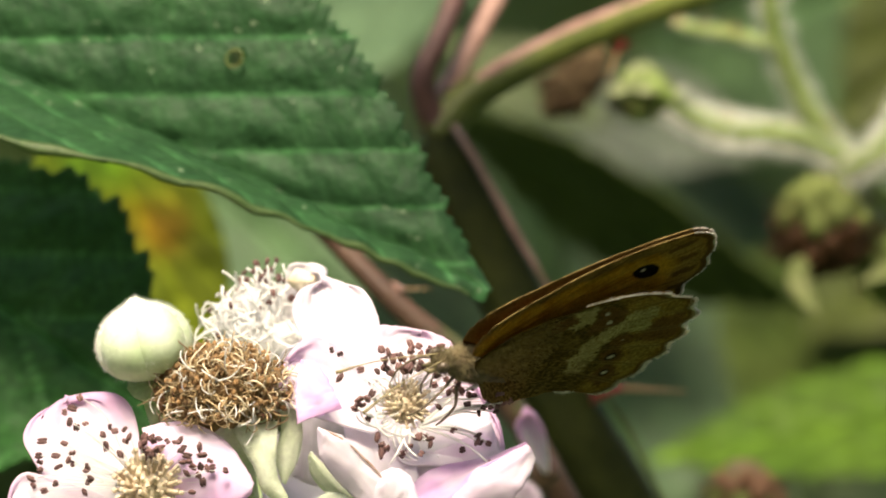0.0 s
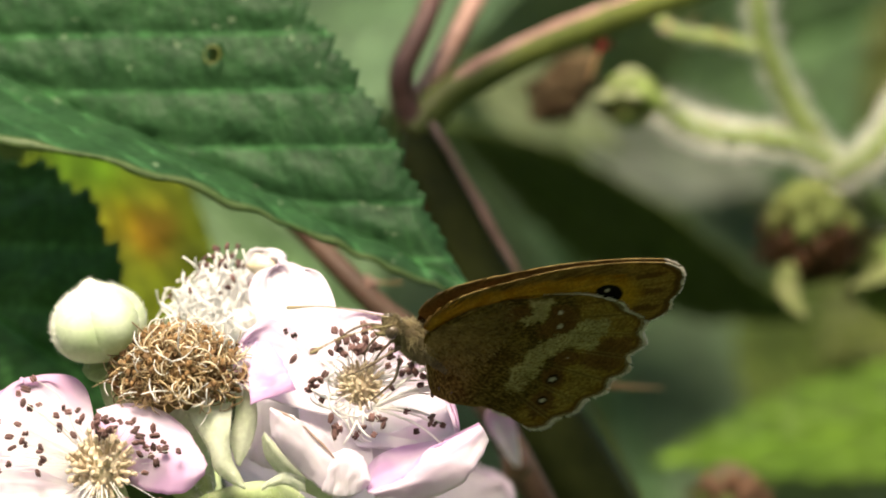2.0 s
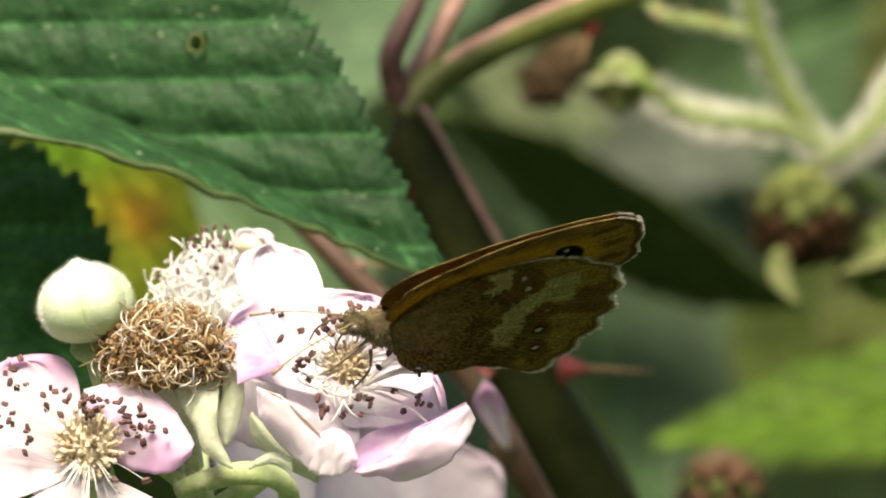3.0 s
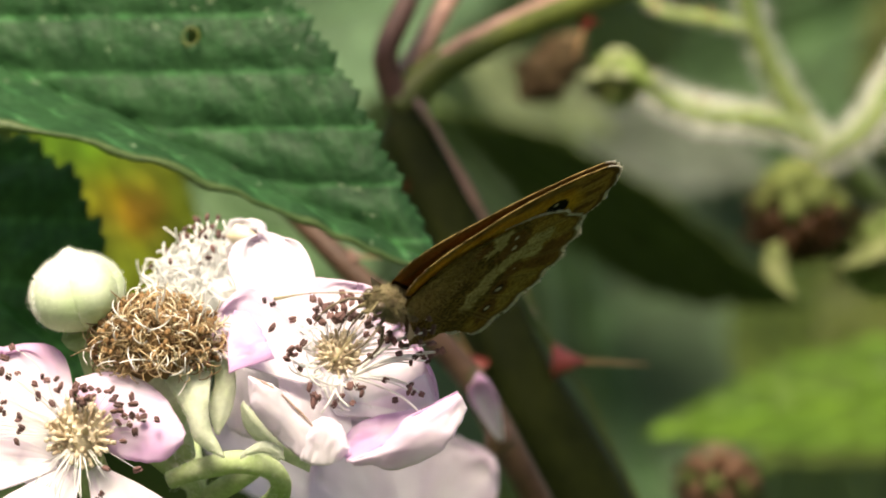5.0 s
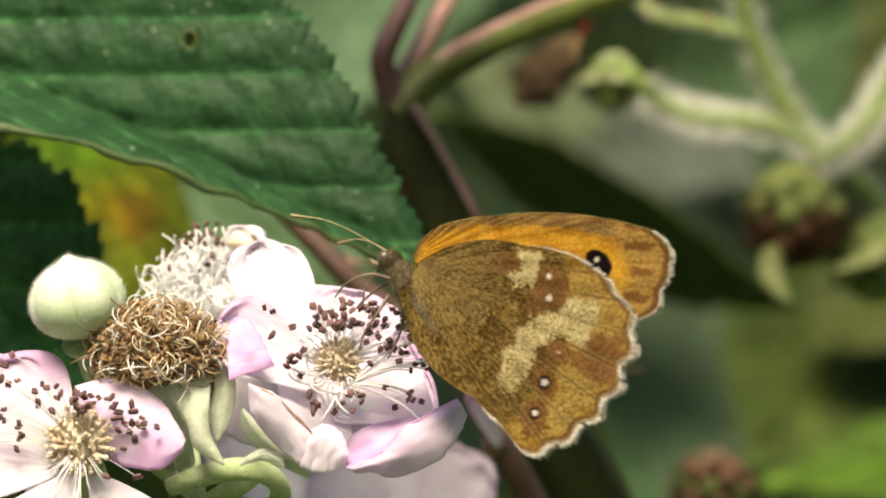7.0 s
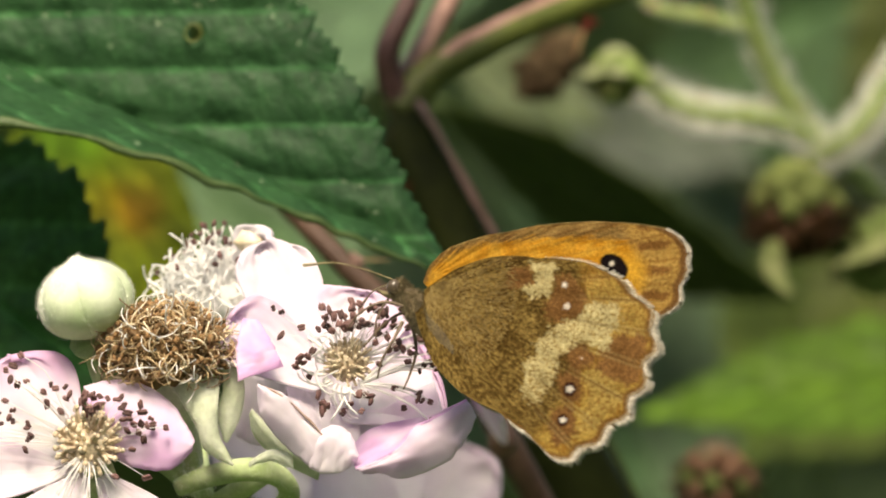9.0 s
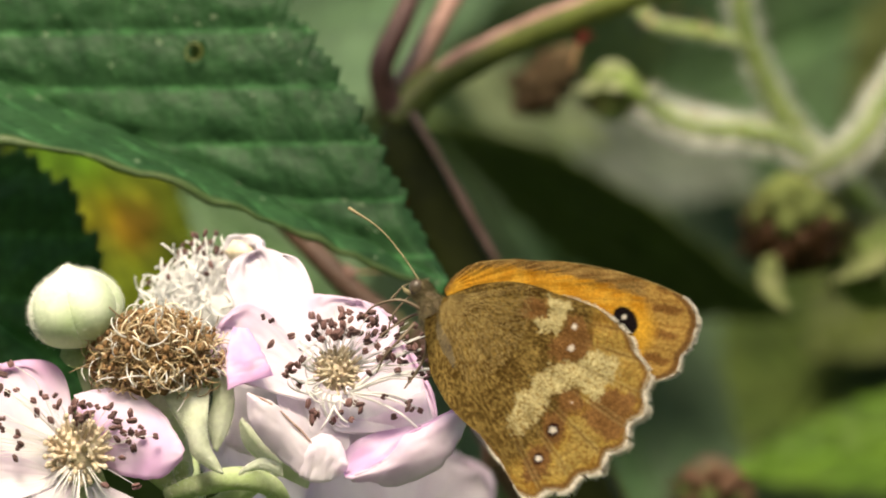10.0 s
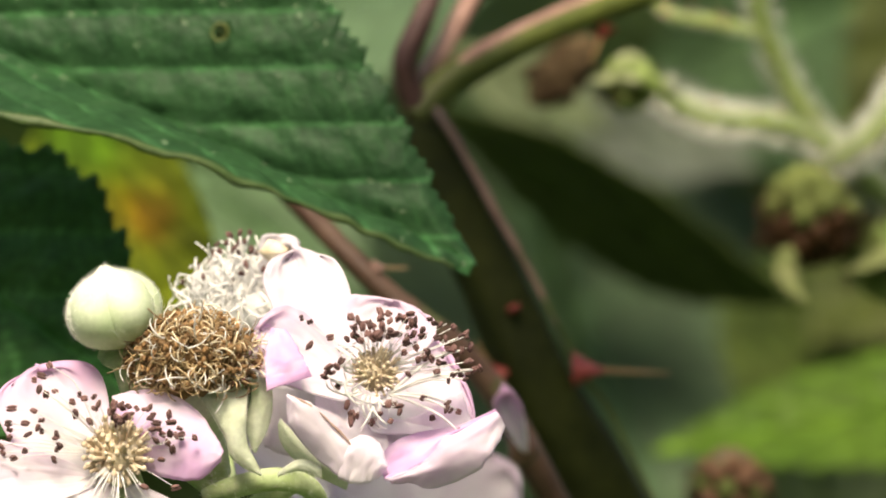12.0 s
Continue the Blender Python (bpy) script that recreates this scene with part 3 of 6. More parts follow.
green_stem([spot(28.6, 7.5, 114), spot(25.2, 9.0, 113), spot(21.1, 9.4, 112), spot(18.0, 10.2, 112), spot(14.4, 13.0, 110)], [0.0012, 0.0012, 0.0011, 0.0011, 0.0010], "downy pale green side stem with buds")
green_stem([spot(28.6, 6.3, 114), spot(31.5, 8.0, 112), spot(34.0, 11.7, 112), spot(36.5, 15.9, 112)], [0.0013, 0.0013, 0.0012, 0.0012], "downy pale green forked stem")
green_stem([spot(23.4, 15.9, 110), spot(20.2, 16.7, 112), spot(16.9, 17.3, 114), spot(14.0, 20.0, 116)], [0.0006, 0.0006, 0.0005, 0.0005], "downy pale stem with a thorny twig", 160, 0.5)


def sepal(bm, foot, way, out, length, width):
    m = basis(way, out)

    def fn(u, v):
        w = width * (math.sin(math.pi * min(1, 0.25 + 0.75 * u)) ** 0.8) * (v * 2 - 1)
        bend = 0.14 * length * math.sin(math.pi * u) * (1 if (foot[0] * 1e5) % 2 < 1 else -1)
        return Vector(foot) + m @ Vector((u * length, w + bend, 0.25 * length * u * u - 0.3 * abs(w)))
    sheet(bm, fn, 8, 4)


drupelet_meshes = {}


def drupelet_mesh(material):
    if material.name not in drupelet_meshes:
        bm = bmesh.new()
        blob(bm, (0, 0, 0), (1, 1, 1), segs=8, rings=6, bumpy=0.15)
        me = bpy.data.meshes.new("drupelet")
        bm.to_mesh(me)
        bm.free()
        me.shade_smooth()
        me.materials.append(material)
        drupelet_meshes[material.name] = me
    return drupelet_meshes[material.name]


def fruit(centre, size, label, ripe_material, droop=0.0, count=5, green_top=False, spread=1.0, sepals=1.0, cup=None, speckled=False):
    ob = thing("green_fruit", Vector(centre) + Vector((0, 0, size * 0.9)), label, "fruit")
    rng = random.Random(int(abs(centre[0]) * 1e6))
    cup = cup or calyx_green
    bm = bmesh.new()
    blob(bm, centre, (size * 0.7,) * 3, segs=12, rings=8)
    berry = part("berry", bm, ripe_material, ob)
    me, young = drupelet_mesh(ripe_material), drupelet_mesh(calyx_green)
    for i in range(34):
        a, b = math.acos(1 - 2 * (i + 0.5) / 34), i * 2.39996
        q = Vector((math.sin(a) * math.cos(b), math.sin(a) * math.sin(b), math.cos(a)))
        dr = new("drupelet", young if (q.z > 0.0 and green_top) or (speckled and i % 3 == 0) else me)
        dr.parent = berry
        dr.matrix_basis = Matrix.Translation(Vector(centre) + q * size * 0.72 - origin_of(ob)) @ Matrix.Scale(size * 0.28, 4)
    for i in range(count):
        a = 2 * math.pi * i / count + 0.4
        o = Vector((math.cos(a), math.sin(a), 0))
        bm = bmesh.new()
        sepal(bm, Vector(centre) + Vector((0, 0, size * 0.75)) + o * size * 0.2, o * 0.75 * spread + Vector((0, 0, -0.75 - droop)), o + Vector((0, 0, 0.6)), size * rng.uniform(1.2, 1.7) * sepals, size * 0.5 * spread)
        part("sepal", bm, cup, ob, thick=0.0003)
    bm = bmesh.new()
    blob(bm, Vector(centre) + Vector((0, 0, size * 0.62)), (size * 0.6, size * 0.6, size * 0.42), segs=10, rings=6, bumpy=0.2)
    part("calyx", bm, cup, ob)
    bm = bmesh.new()
    for i in range(130):
        b = rng.uniform(0, 6.28)
        q = Vector((math.cos(b), math.sin(b), rng.uniform(-0.6, 0.7))).normalized()
        tube(bm, [Vector(centre) + q * size * 0.8, Vector(centre) + q * size * rng.uniform(1.0, 1.25) + Vector((0, 0, -0.0003))], [0.00012, 0.00008], n=2, sides=3)
    tagged(part("bristle", bm, berry_mat, ob), kind="stuff")
    return ob


big_fruit = fruit(spot(27.0, 2.3, 114), 0.0044, "unripe dark brown bramble fruit with green calyx", berry_mat, green_top=True, spread=0.7, sepals=0.45)
for (fu, fv), (tu, tv), w in (((25.5, 0.2), (26.5, -4.3), 0.0010),):
    bm = bmesh.new()
    sepal(bm, spot(fu, fv, 111), spot(tu, tv, 110) - spot(fu, fv, 111), (0.2, -1, 0.3), (spot(tu, tv, 110) - spot(fu, fv, 111)).length, w)
    part("sepal", bm, pale_sepal, big_fruit, "hanging yellow-green sepal", thick=0.0003)
fruit(spot(13.8, 12.2, 112), 0.0025, "small green bramble bud with pale sepals", hairy_green, cup=downy_sepal, sepals=1.0, spread=1.15, count=7, droop=0.1)
withered = fruit(spot(10.8, 13.0, 114), 0.0028, "dark brown withered bramble fruit hanging from the side stem", withered_brown, droop=0.6, cup=withered_brown, sepals=1.1)
withered.matrix_basis = withered.matrix_basis @ Matrix.Rotation(radians(42), 4, 'Y') @ Matrix.Diagonal((0.72, 0.72, 1.35, 1))
fruit(spot(21.2, -18.0, 104), 0.0036, "dry brown bramble seed head with green beads", dry_head_mat, spread=0.5, sepals=0.5, cup=red_stem, speckled=True)
fruit(spot(33.2, -0.6, 118), 0.0040, "pale green bramble fruit", hairy_green, cup=pale_sepal, sepals=1.2)


# ---------------------------------------------------------------- petals and flowers
def petal(parent, base, tip, side, face, width, cup=0.15, curl=0.0, wave=0.045, pink=0.3, label="", seed=0.0, nip=0.0, back=0.0, claw=0.1):
    """A thin crinkled petal from base to tip; face is the way its inside looks."""
    ax = Vector(tip) - Vector(base)
    length = ax.length
    m = basis(ax, face)
    bm = bmesh.new()
    cols = []
    nu, nv = 36, 34

    def fn(u, v):
        s = v * 2 - 1
        uu = 1 - (1 - u) ** 1.5
        prof = (claw + (1 - claw) * uu ** 0.85) * math.sqrt(max(0.0, 1 - uu ** 7)) * 1.06
        w = width * prof * s * (1 + side * s)
        nn = noise.noise(Vector((u * 2.6, s * 2.0, seed * 7.3)))
        n2 = noise.noise(Vector((u * 6.5, s * 6.0, seed * 3.1 + 5)))
        vein = noise.noise(Vector((u * 1.5, s * 16.0, seed + 9)))
        edge = 1 + 0.06 * noise.noise(Vector((s * 3.5, seed, 2))) + 0.03 * noise.noise(Vector((s * 11, seed, 6))) - nip * math.exp(-(s * 5) ** 2)
        w *= 1 + 0.05 * noise.noise(Vector((u * 5, seed, 11 if s > 0 else 31)))
        z = cup * width * s * s * prof + curl * length * uu * uu + back * length * max(0, u - 0.7) ** 2 * 6
        z += wave * length * (nn * u + 0.6 * n2 * u + 0.06 * vein + 0.25 * noise.noise(Vector((u * 13, s * 12, seed))) * u)
        z += 0.05 * length * u ** 5 * math.sin(s * 6.0 + seed * 2) + 0.012 * length * u * noise.noise(Vector((u * 2.0, s * 26.0, seed + 4)))
        pk = min(1.0, max(0.0, pink * (0.05 + 0.95 * u ** 2 + 0.6 * abs(s) ** 3 * u + 0.5 * nn)))
        cols.append((1.0 - 0.10 * pk, 1.0 - 0.36 * pk, 1.0 - 0.14 * pk, 1))
        return Vector(base) + m @ Vector((uu * length * edge, w, z))
    sheet(bm, fn, nu, nv)
    ob = part("petal", bm, petal_mat, parent, label, thick=0.00016)
    a = ob.data.color_attributes.new("pattern", 'FLOAT_COLOR', 'POINT')
    a.data.foreach_set("color", [c for q in cols for c in q])
    return ob


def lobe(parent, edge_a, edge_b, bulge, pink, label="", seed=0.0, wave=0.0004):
    """A folded or crumpled petal between two edges, swollen towards the camera's side (-y)."""
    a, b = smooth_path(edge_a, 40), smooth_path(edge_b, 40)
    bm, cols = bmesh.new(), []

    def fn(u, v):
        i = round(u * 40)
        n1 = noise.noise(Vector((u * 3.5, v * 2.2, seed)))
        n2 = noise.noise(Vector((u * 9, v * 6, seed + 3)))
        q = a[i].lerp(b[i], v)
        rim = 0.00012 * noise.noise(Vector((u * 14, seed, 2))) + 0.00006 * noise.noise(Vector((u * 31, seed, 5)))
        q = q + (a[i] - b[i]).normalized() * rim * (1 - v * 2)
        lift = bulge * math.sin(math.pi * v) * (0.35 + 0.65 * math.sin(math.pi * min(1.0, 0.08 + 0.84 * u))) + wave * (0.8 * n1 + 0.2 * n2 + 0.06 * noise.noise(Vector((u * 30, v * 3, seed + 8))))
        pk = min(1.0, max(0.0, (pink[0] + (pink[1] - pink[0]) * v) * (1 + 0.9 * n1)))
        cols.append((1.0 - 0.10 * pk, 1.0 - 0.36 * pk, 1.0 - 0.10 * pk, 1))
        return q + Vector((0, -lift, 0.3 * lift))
    sheet(bm, fn, 40, 16)
    ob = part("petal", bm, petal_mat, parent, label, thick=0.00016)
    at = ob.data.color_attributes.new("pattern", 'FLOAT_COLOR', 'POINT')
    at.data.foreach_set("color", [c for q in cols for c in q])
    return ob


def bract(parent, edge_a, edge_b, bulge, label="", seed=0.0, name="sepal"):
    """A downy sepal between two edges, swollen towards the south, its rim set with short hairs."""
    a, b = smooth_path(edge_a, 24), smooth_path(edge_b, 24)
    bm = bmesh.new()

    def fn(u, v):
        i = round(u * 24)
        lift = bulge * math.sin(math.pi * v) * (0.4 + 0.6 * math.sin(math.pi * min(1.0, u * 1.1))) + 0.00010 * noise.noise(Vector((u * 5, v * 4, seed)))
        return a[i].lerp(b[i], v) + Vector((0, -lift, 0.2 * lift))
    sheet(bm, fn, 24, 10)
    ob = part(name, bm, bract_mat, parent, label, thick=0.00022)
    rng = random.Random(int(seed * 10) + 5)
    verts, faces = [], []
    for i in range(520):
        k, v = rng.randrange(24), rng.random()
        if i % 2:
            v = 0.03 if v < 0.5 else 0.97
        side = (b[k] - a[k]).normalized()
        foot = a[k].lerp(a[k + 1], 0.5).lerp(b[k].lerp(b[k + 1], 0.5), v) + Vector((0, -bulge * math.sin(math.pi * v), 0)) - origin_of(parent)
        way = (side * (v - 0.5) * 2 + Vector((rng.uniform(-0.6, 0.6), rng.uniform(-1.0, 0), rng.uniform(-0.6, 0.6)))).normalized()
        sd = way.orthogonal().normalized() * 0.000012
        n0 = len(verts)
        verts += [foot - sd, foot + sd, foot + way * rng.uniform(0.00015, 0.0004)]
        faces.append((n0, n0 + 1, n0 + 2))
    me = bpy.data.meshes.new("down")
    me.from_pydata(verts, [], faces)
    me.materials.append(fuzz_mat)
    dn = new("down", me)
    dn.parent = ob
    tagged(dn, "short white down", kind="stuff")
    return ob


stamen_meshes = {}
for girth in (0.34, 0.5, 0.7, 1.0, 1.7):
    for k in range(6):
        bm = bmesh.new()
        rng = random.Random(40 + k)
        bend = rng.uniform(-0.2, 0.2)
        tube(bm, [Vector((0, 0, 0)), Vector((0.3, bend * 0.3, 0.08)), Vector((0.7, bend, 0.13)), Vector((1.0, bend * 0.7, 0.07))], [0.024 * girth, 0.019 * girth, 0.016 * girth, 0.014 * girth], n=6, sides=5)
        me = bpy.data.meshes.new("stamen")
        bm.to_mesh(me)
        bm.free()
        me.shade_smooth()
        me.materials.append(filament_mat)
        stamen_meshes[girth, k] = (me, Vector((1.0, bend * 0.7, 0.07)))
anther_meshes = []
for k in range(3):
    bm = bmesh.new()
    rng = random.Random(70 + k)
    for s in (-1, 1):
        blob(bm, (0, s * 0.24, 0), (0.62 + 0.1 * k, 0.34, 0.36), segs=7, rings=5, bumpy=0.35, seed=k + s)
    me = bpy.data.meshes.new("anther")
    bm.to_mesh(me)
    bm.free()
    me.shade_smooth()
    me.materials.append(anther_mat)
    anther_meshes.append(me)


dry_anther_meshes = []
for me in anther_meshes:
    me = me.copy()
    me.name = "withered_anther"
    me.materials.clear()
    me.materials.append(dry_anther_mat)
    dry_anther_meshes.append(me)
curl_meshes = []
for k in range(8):
    bm = bmesh.new()
    rng = random.Random(90 + k)
    pts = [Vector((0, 0, 0))]
    way = Vector((0, 0, 1))
    turn = Euler((rng.uniform(-0.75, 0.75), rng.uniform(-0.75, 0.75), rng.uniform(-0.5, 0.5))).to_matrix()
    for j in range(5):
        pts.append(pts[-1] + way * 0.3)
        way = turn @ way
    tube(bm, pts, [0.046, 0.040, 0.032, 0.024], n=8, sides=5)
    for mt in (dry_brown, dry_pale, filament_mat):
        me = bpy.data.meshes.new("curled_stamen")
        bm.to_mesh(me)
        me.shade_smooth()
        me.materials.append(mt)
        curl_meshes.append(me)
    bm.free()


def stamen(parent, foot, end, lift, rng, anther=0.00042, thick=1.0):
    """A white filament with a brown anther, from foot to end."""
    girth = min((0.34, 0.5, 0.7, 1.0, 1.7), key=lambda g: abs(g - thick))
    me, top = stamen_meshes[girth, rng.randrange(6)]
    ax = Vector(end) - Vector(foot)
    ln = ax.length
    ob = new("stamen", me)
    ob.parent = parent
    ob.matrix_basis = Matrix.Translation(Vector(foot) - origin_of(parent)) @ basis(ax, lift).to_4x4() @ Matrix.Scale(ln, 4)
    if anther:
        an = new("anther", anther_meshes[rng.randrange(3)])
        an.parent = ob
        tilt = Euler([rng.uniform(0, 6.28) for _ in range(3)]).to_matrix().to_4x4()
        an.matrix_basis = Matrix.Translation(top) @ tilt @ Matrix.Diagonal((anther / ln, anther * 0.9 / ln, anther * 0.9 / ln, 1))
    return ob


def carpels(parent, centre, face, size, rng, material):
    """The knob of pistils at the heart of a flower."""
    m = basis(Vector(face).orthogonal(), face)
    bm = bmesh.new()
    for i in range(84):
        a, b = math.acos(1 - 1.25 * (i + 0.5) / 84) + rng.uniform(-0.08, 0.08), i * 2.39996 + rng.uniform(-0.12, 0.12)
        q = m @ Vector((math.sin(a) * math.cos(b), math.sin(a) * math.sin(b), math.cos(a)))
        foot = Vector(centre) + q * size * 0.6
        end = Vector(centre) + q * size * rng.uniform(0.82, 1.10) + m @ Vector((rng.uniform(-0.08, 0.08) * size, rng.uniform(-0.08, 0.08) * size, size * 0.12))
        tube(bm, [foot, (foot + end) * 0.5 + q.orthogonal() * size * rng.uniform(-0.05, 0.05), end], [size * 0.10, size * 0.065, size * 0.05], n=3, sides=5)
        if i % 4:
            blob(bm, end, (size * rng.uniform(0.06, 0.10),) * 3, segs=6, rings=4)
    blob(bm, centre, (size * 0.74,) * 3, segs=12, rings=8, bumpy=0.3)
    part("pistil", bm, carpel_mat if material is None else material, parent, "yellow-green heart of pistils")


# flower facing the butterfly
fl = thing("bramble_flower", spot(-7.7, -15.0, 4), "open white-pink bramble flower with brown anthers", "flower", "bramble flowers")
heart = spot(-5.0, -9.2, 0)
petal(fl, spot(-6.0, -12.2, 3), spot(1.2, -9.5, 6), 0.0, (-0.15, -1, 0.30), 0.0054, cup=0.25, curl=0.04, pink=0.6, seed=1, claw=0.3)
petal(fl, spot(-5.8, -10.8, 4), spot(-3.7, -4.2, 8), 0.0, (0.0, -1, 0.30), 0.0046, cup=0.30, curl=0.05, pink=0.55, seed=21, claw=0.25)
petal(fl, spot(-7.8, -10.4, 5), spot(-11.2, -0.6, 9), 0.0, (0.22, -1, 0.25), 0.0036, cup=0.3, curl=0.06, pink=0.20, seed=2, claw=0.4)
petal(fl, spot(-6.6, -10.4, 3), spot(-13.8, -6.2, 3), 0.0, (0.15, -1, 0.35), 0.0036, cup=0.3, curl=0.06, pink=0.5, seed=22, claw=0.3)
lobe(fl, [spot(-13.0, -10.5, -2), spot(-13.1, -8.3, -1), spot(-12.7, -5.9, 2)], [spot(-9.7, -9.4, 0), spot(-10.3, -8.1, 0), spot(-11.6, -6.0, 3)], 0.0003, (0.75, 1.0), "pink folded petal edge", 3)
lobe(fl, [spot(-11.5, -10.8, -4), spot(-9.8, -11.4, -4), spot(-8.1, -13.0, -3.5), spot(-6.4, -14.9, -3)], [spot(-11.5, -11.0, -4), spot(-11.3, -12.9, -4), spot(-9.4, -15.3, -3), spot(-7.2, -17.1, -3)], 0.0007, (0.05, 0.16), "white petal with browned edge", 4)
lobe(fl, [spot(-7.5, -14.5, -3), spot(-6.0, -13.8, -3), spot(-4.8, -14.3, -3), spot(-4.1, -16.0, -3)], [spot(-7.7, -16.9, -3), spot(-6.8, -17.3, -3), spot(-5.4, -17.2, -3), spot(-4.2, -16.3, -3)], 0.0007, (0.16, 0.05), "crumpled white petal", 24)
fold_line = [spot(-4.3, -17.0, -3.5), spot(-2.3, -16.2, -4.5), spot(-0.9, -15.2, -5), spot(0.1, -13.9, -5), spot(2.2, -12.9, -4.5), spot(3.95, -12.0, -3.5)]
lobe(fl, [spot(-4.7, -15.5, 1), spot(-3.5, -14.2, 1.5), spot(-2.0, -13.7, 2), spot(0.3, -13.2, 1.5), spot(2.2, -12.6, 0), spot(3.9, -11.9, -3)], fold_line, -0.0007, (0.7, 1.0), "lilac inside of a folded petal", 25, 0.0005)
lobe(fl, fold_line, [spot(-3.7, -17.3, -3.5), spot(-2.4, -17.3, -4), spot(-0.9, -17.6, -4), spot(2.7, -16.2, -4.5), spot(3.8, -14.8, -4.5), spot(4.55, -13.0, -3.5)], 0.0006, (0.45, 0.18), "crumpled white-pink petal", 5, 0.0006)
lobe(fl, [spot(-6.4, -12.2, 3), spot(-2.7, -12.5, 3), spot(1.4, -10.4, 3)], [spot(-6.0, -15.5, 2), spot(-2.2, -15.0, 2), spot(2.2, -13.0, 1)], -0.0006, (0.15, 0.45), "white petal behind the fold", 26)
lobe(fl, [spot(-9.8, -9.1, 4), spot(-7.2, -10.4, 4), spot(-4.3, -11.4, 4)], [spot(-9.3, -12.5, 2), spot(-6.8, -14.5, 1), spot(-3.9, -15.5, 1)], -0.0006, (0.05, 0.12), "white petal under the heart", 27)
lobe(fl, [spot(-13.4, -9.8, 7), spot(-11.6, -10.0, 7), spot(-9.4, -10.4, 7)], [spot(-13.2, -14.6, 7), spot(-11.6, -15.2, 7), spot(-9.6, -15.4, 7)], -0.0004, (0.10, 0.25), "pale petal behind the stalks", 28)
bract(fl, [spot(-12.0, -12.5, -1), spot(-10.9, -13.6, -1), spot(-9.2, -15.4, -1), spot(-6.9, -16.9, -1)], [spot(-12.1, -13.0, -0.5), spot(-11.8, -14.4, 0), spot(-10.0, -16.2, 0), spot(-7.1, -17.7, 0)], 0.0004, "pale green downy calyx", 1.0, "calyx")
bract(fl, [spot(-9.0, -16.0, -2), spot(-10.6, -15.6, -2), spot(-12.1, -16.5, -2)], [spot(-8.9, -16.9, -2), spot(-10.4, -16.3, -2), spot(-12.2, -16.7, -2)], 0.0002, "", 2.0)
bm = bmesh.new()
tube(bm, [spot(-11.3, -10.8, -4.3), spot(-9.8, -11.5, -4.3), spot(-8.1, -13.0, -3.8), spot(-6.5, -14.8, -3.3)], [0.00003, 0.00008, 0.00005, 0.00010, 0.00004], n=40, sides=6, rough=1.2)
part("withered_edge", bm, browned_mat, fl, "pinkish-brown petal edge")
rng = random.Random(11)
carpels(fl, heart, (0.15, -0.75, 0.6), 0.0018, rng, None)
for i in range(120):
    a = rng.gauss(1.0, 0.75) if i < 88 else rng.uniform(0, 6.28)
    r = 0.0028 + 0.0050 * rng.random() ** 0.6 if i < 88 else rng.uniform(0.0026, 0.0042)
    r = min(r, 0.0052 * rng.uniform(0.55, 1.0) / max(0.3, math.sin(a)))
    end = heart + Vector((math.cos(a) * r, rng.uniform(-0.0015, 0.0015) - 0.003 * (1 - r / 0.0075), math.sin(a) * r * 0.92))
    foot = heart + Vector((math.cos(a) * 0.0014, 0.001, math.sin(a) * 0.0014))
    stamen(fl, foot, end, (0, -1, 0.3), rng, anther=0.00050 if i % 15 else 0, thick=0.34)
for i in range(14):
    a = rng.uniform(-0.75, 0.2)
    r = rng.uniform(0.0055, 0.0075)
    stamen(fl, heart + Vector((0.001, -0.001, -0.0015)), heart + Vector((math.cos(a) * r, rng.uniform(-0.002, 0.001), math.sin(a) * r)), (0, -0.3, 1), rng, anther=0.00045, thick=1.0)

for i in range(20):
    a = rng.uniform(2.0, 4.9)
    way = Vector((math.cos(a), -0.7, math.sin(a) + 0.3)).normalized()
    ob = new("curled_stamen", curl_meshes[rng.randrange(8) * 3 + 2])
    ob.parent = fl
    ln = rng.uniform(0.0012, 0.0021)
    ob.matrix_basis = Matrix.Translation(heart + Vector((math.cos(a) * 0.0017, -0.0012, math.sin(a) * 0.0017)) - origin_of(fl)) @ basis(way.orthogonal(), way).to_4x4() @ Matrix.Rotation(rng.uniform(0, 6.28), 4, 'Z') @ Matrix.Diagonal((ln * 1.5, ln * 1.5, ln, 1))
for i in range(4):
    ob = new("withered_anther", anther_meshes[i % 3])
    ob.parent = fl
    ob.matrix_basis = Matrix.Translation(heart + Vector((rng.uniform(-0.0026, -0.0012), -0.0014, rng.uniform(-0.0034, -0.0020))) - origin_of(fl)) @ Euler([rng.uniform(0, 6) for _ in range(3)]).to_matrix().to_4x4() @ Matrix.Diagonal((0.0007, 0.0005, 0.0005, 1))

# flower behind it
fb = thing("bramble_flower", spot(-14.3, -8.3, 24), "white bramble flower with upright stamens", "flower", "bramble flowers")
heart = spot(-15.4, -3.4, 19)
petal(fb, spot(-13.1, -5.4, 18), spot(-10.4, 0.4, 16), 0.0, (-0.5, -0.7, 0.5), 0.0030, cup=0.6, curl=0.1, pink=0.0, seed=6)
petal(fb, spot(-14.3, -6.2, 22), spot(-16.0, -2.5, 30), 0.0, (0, -1, 0.6), 0.0035, cup=0.3, curl=0.1, pink=0.05, seed=7)
petal(fb, spot(-13.9, -6.6, 15), spot(-10.2, -5.0, 8), 0.0, (0, -0.6, 0.9), 0.0035, cup=0.3, curl=0.1, pink=0.05, seed=8)
bm = bmesh.new()
blob(bm, spot(-12.4, -0.2, 16), (0.0010, 0.0007, 0.0007), bumpy=0.6, seed=3)
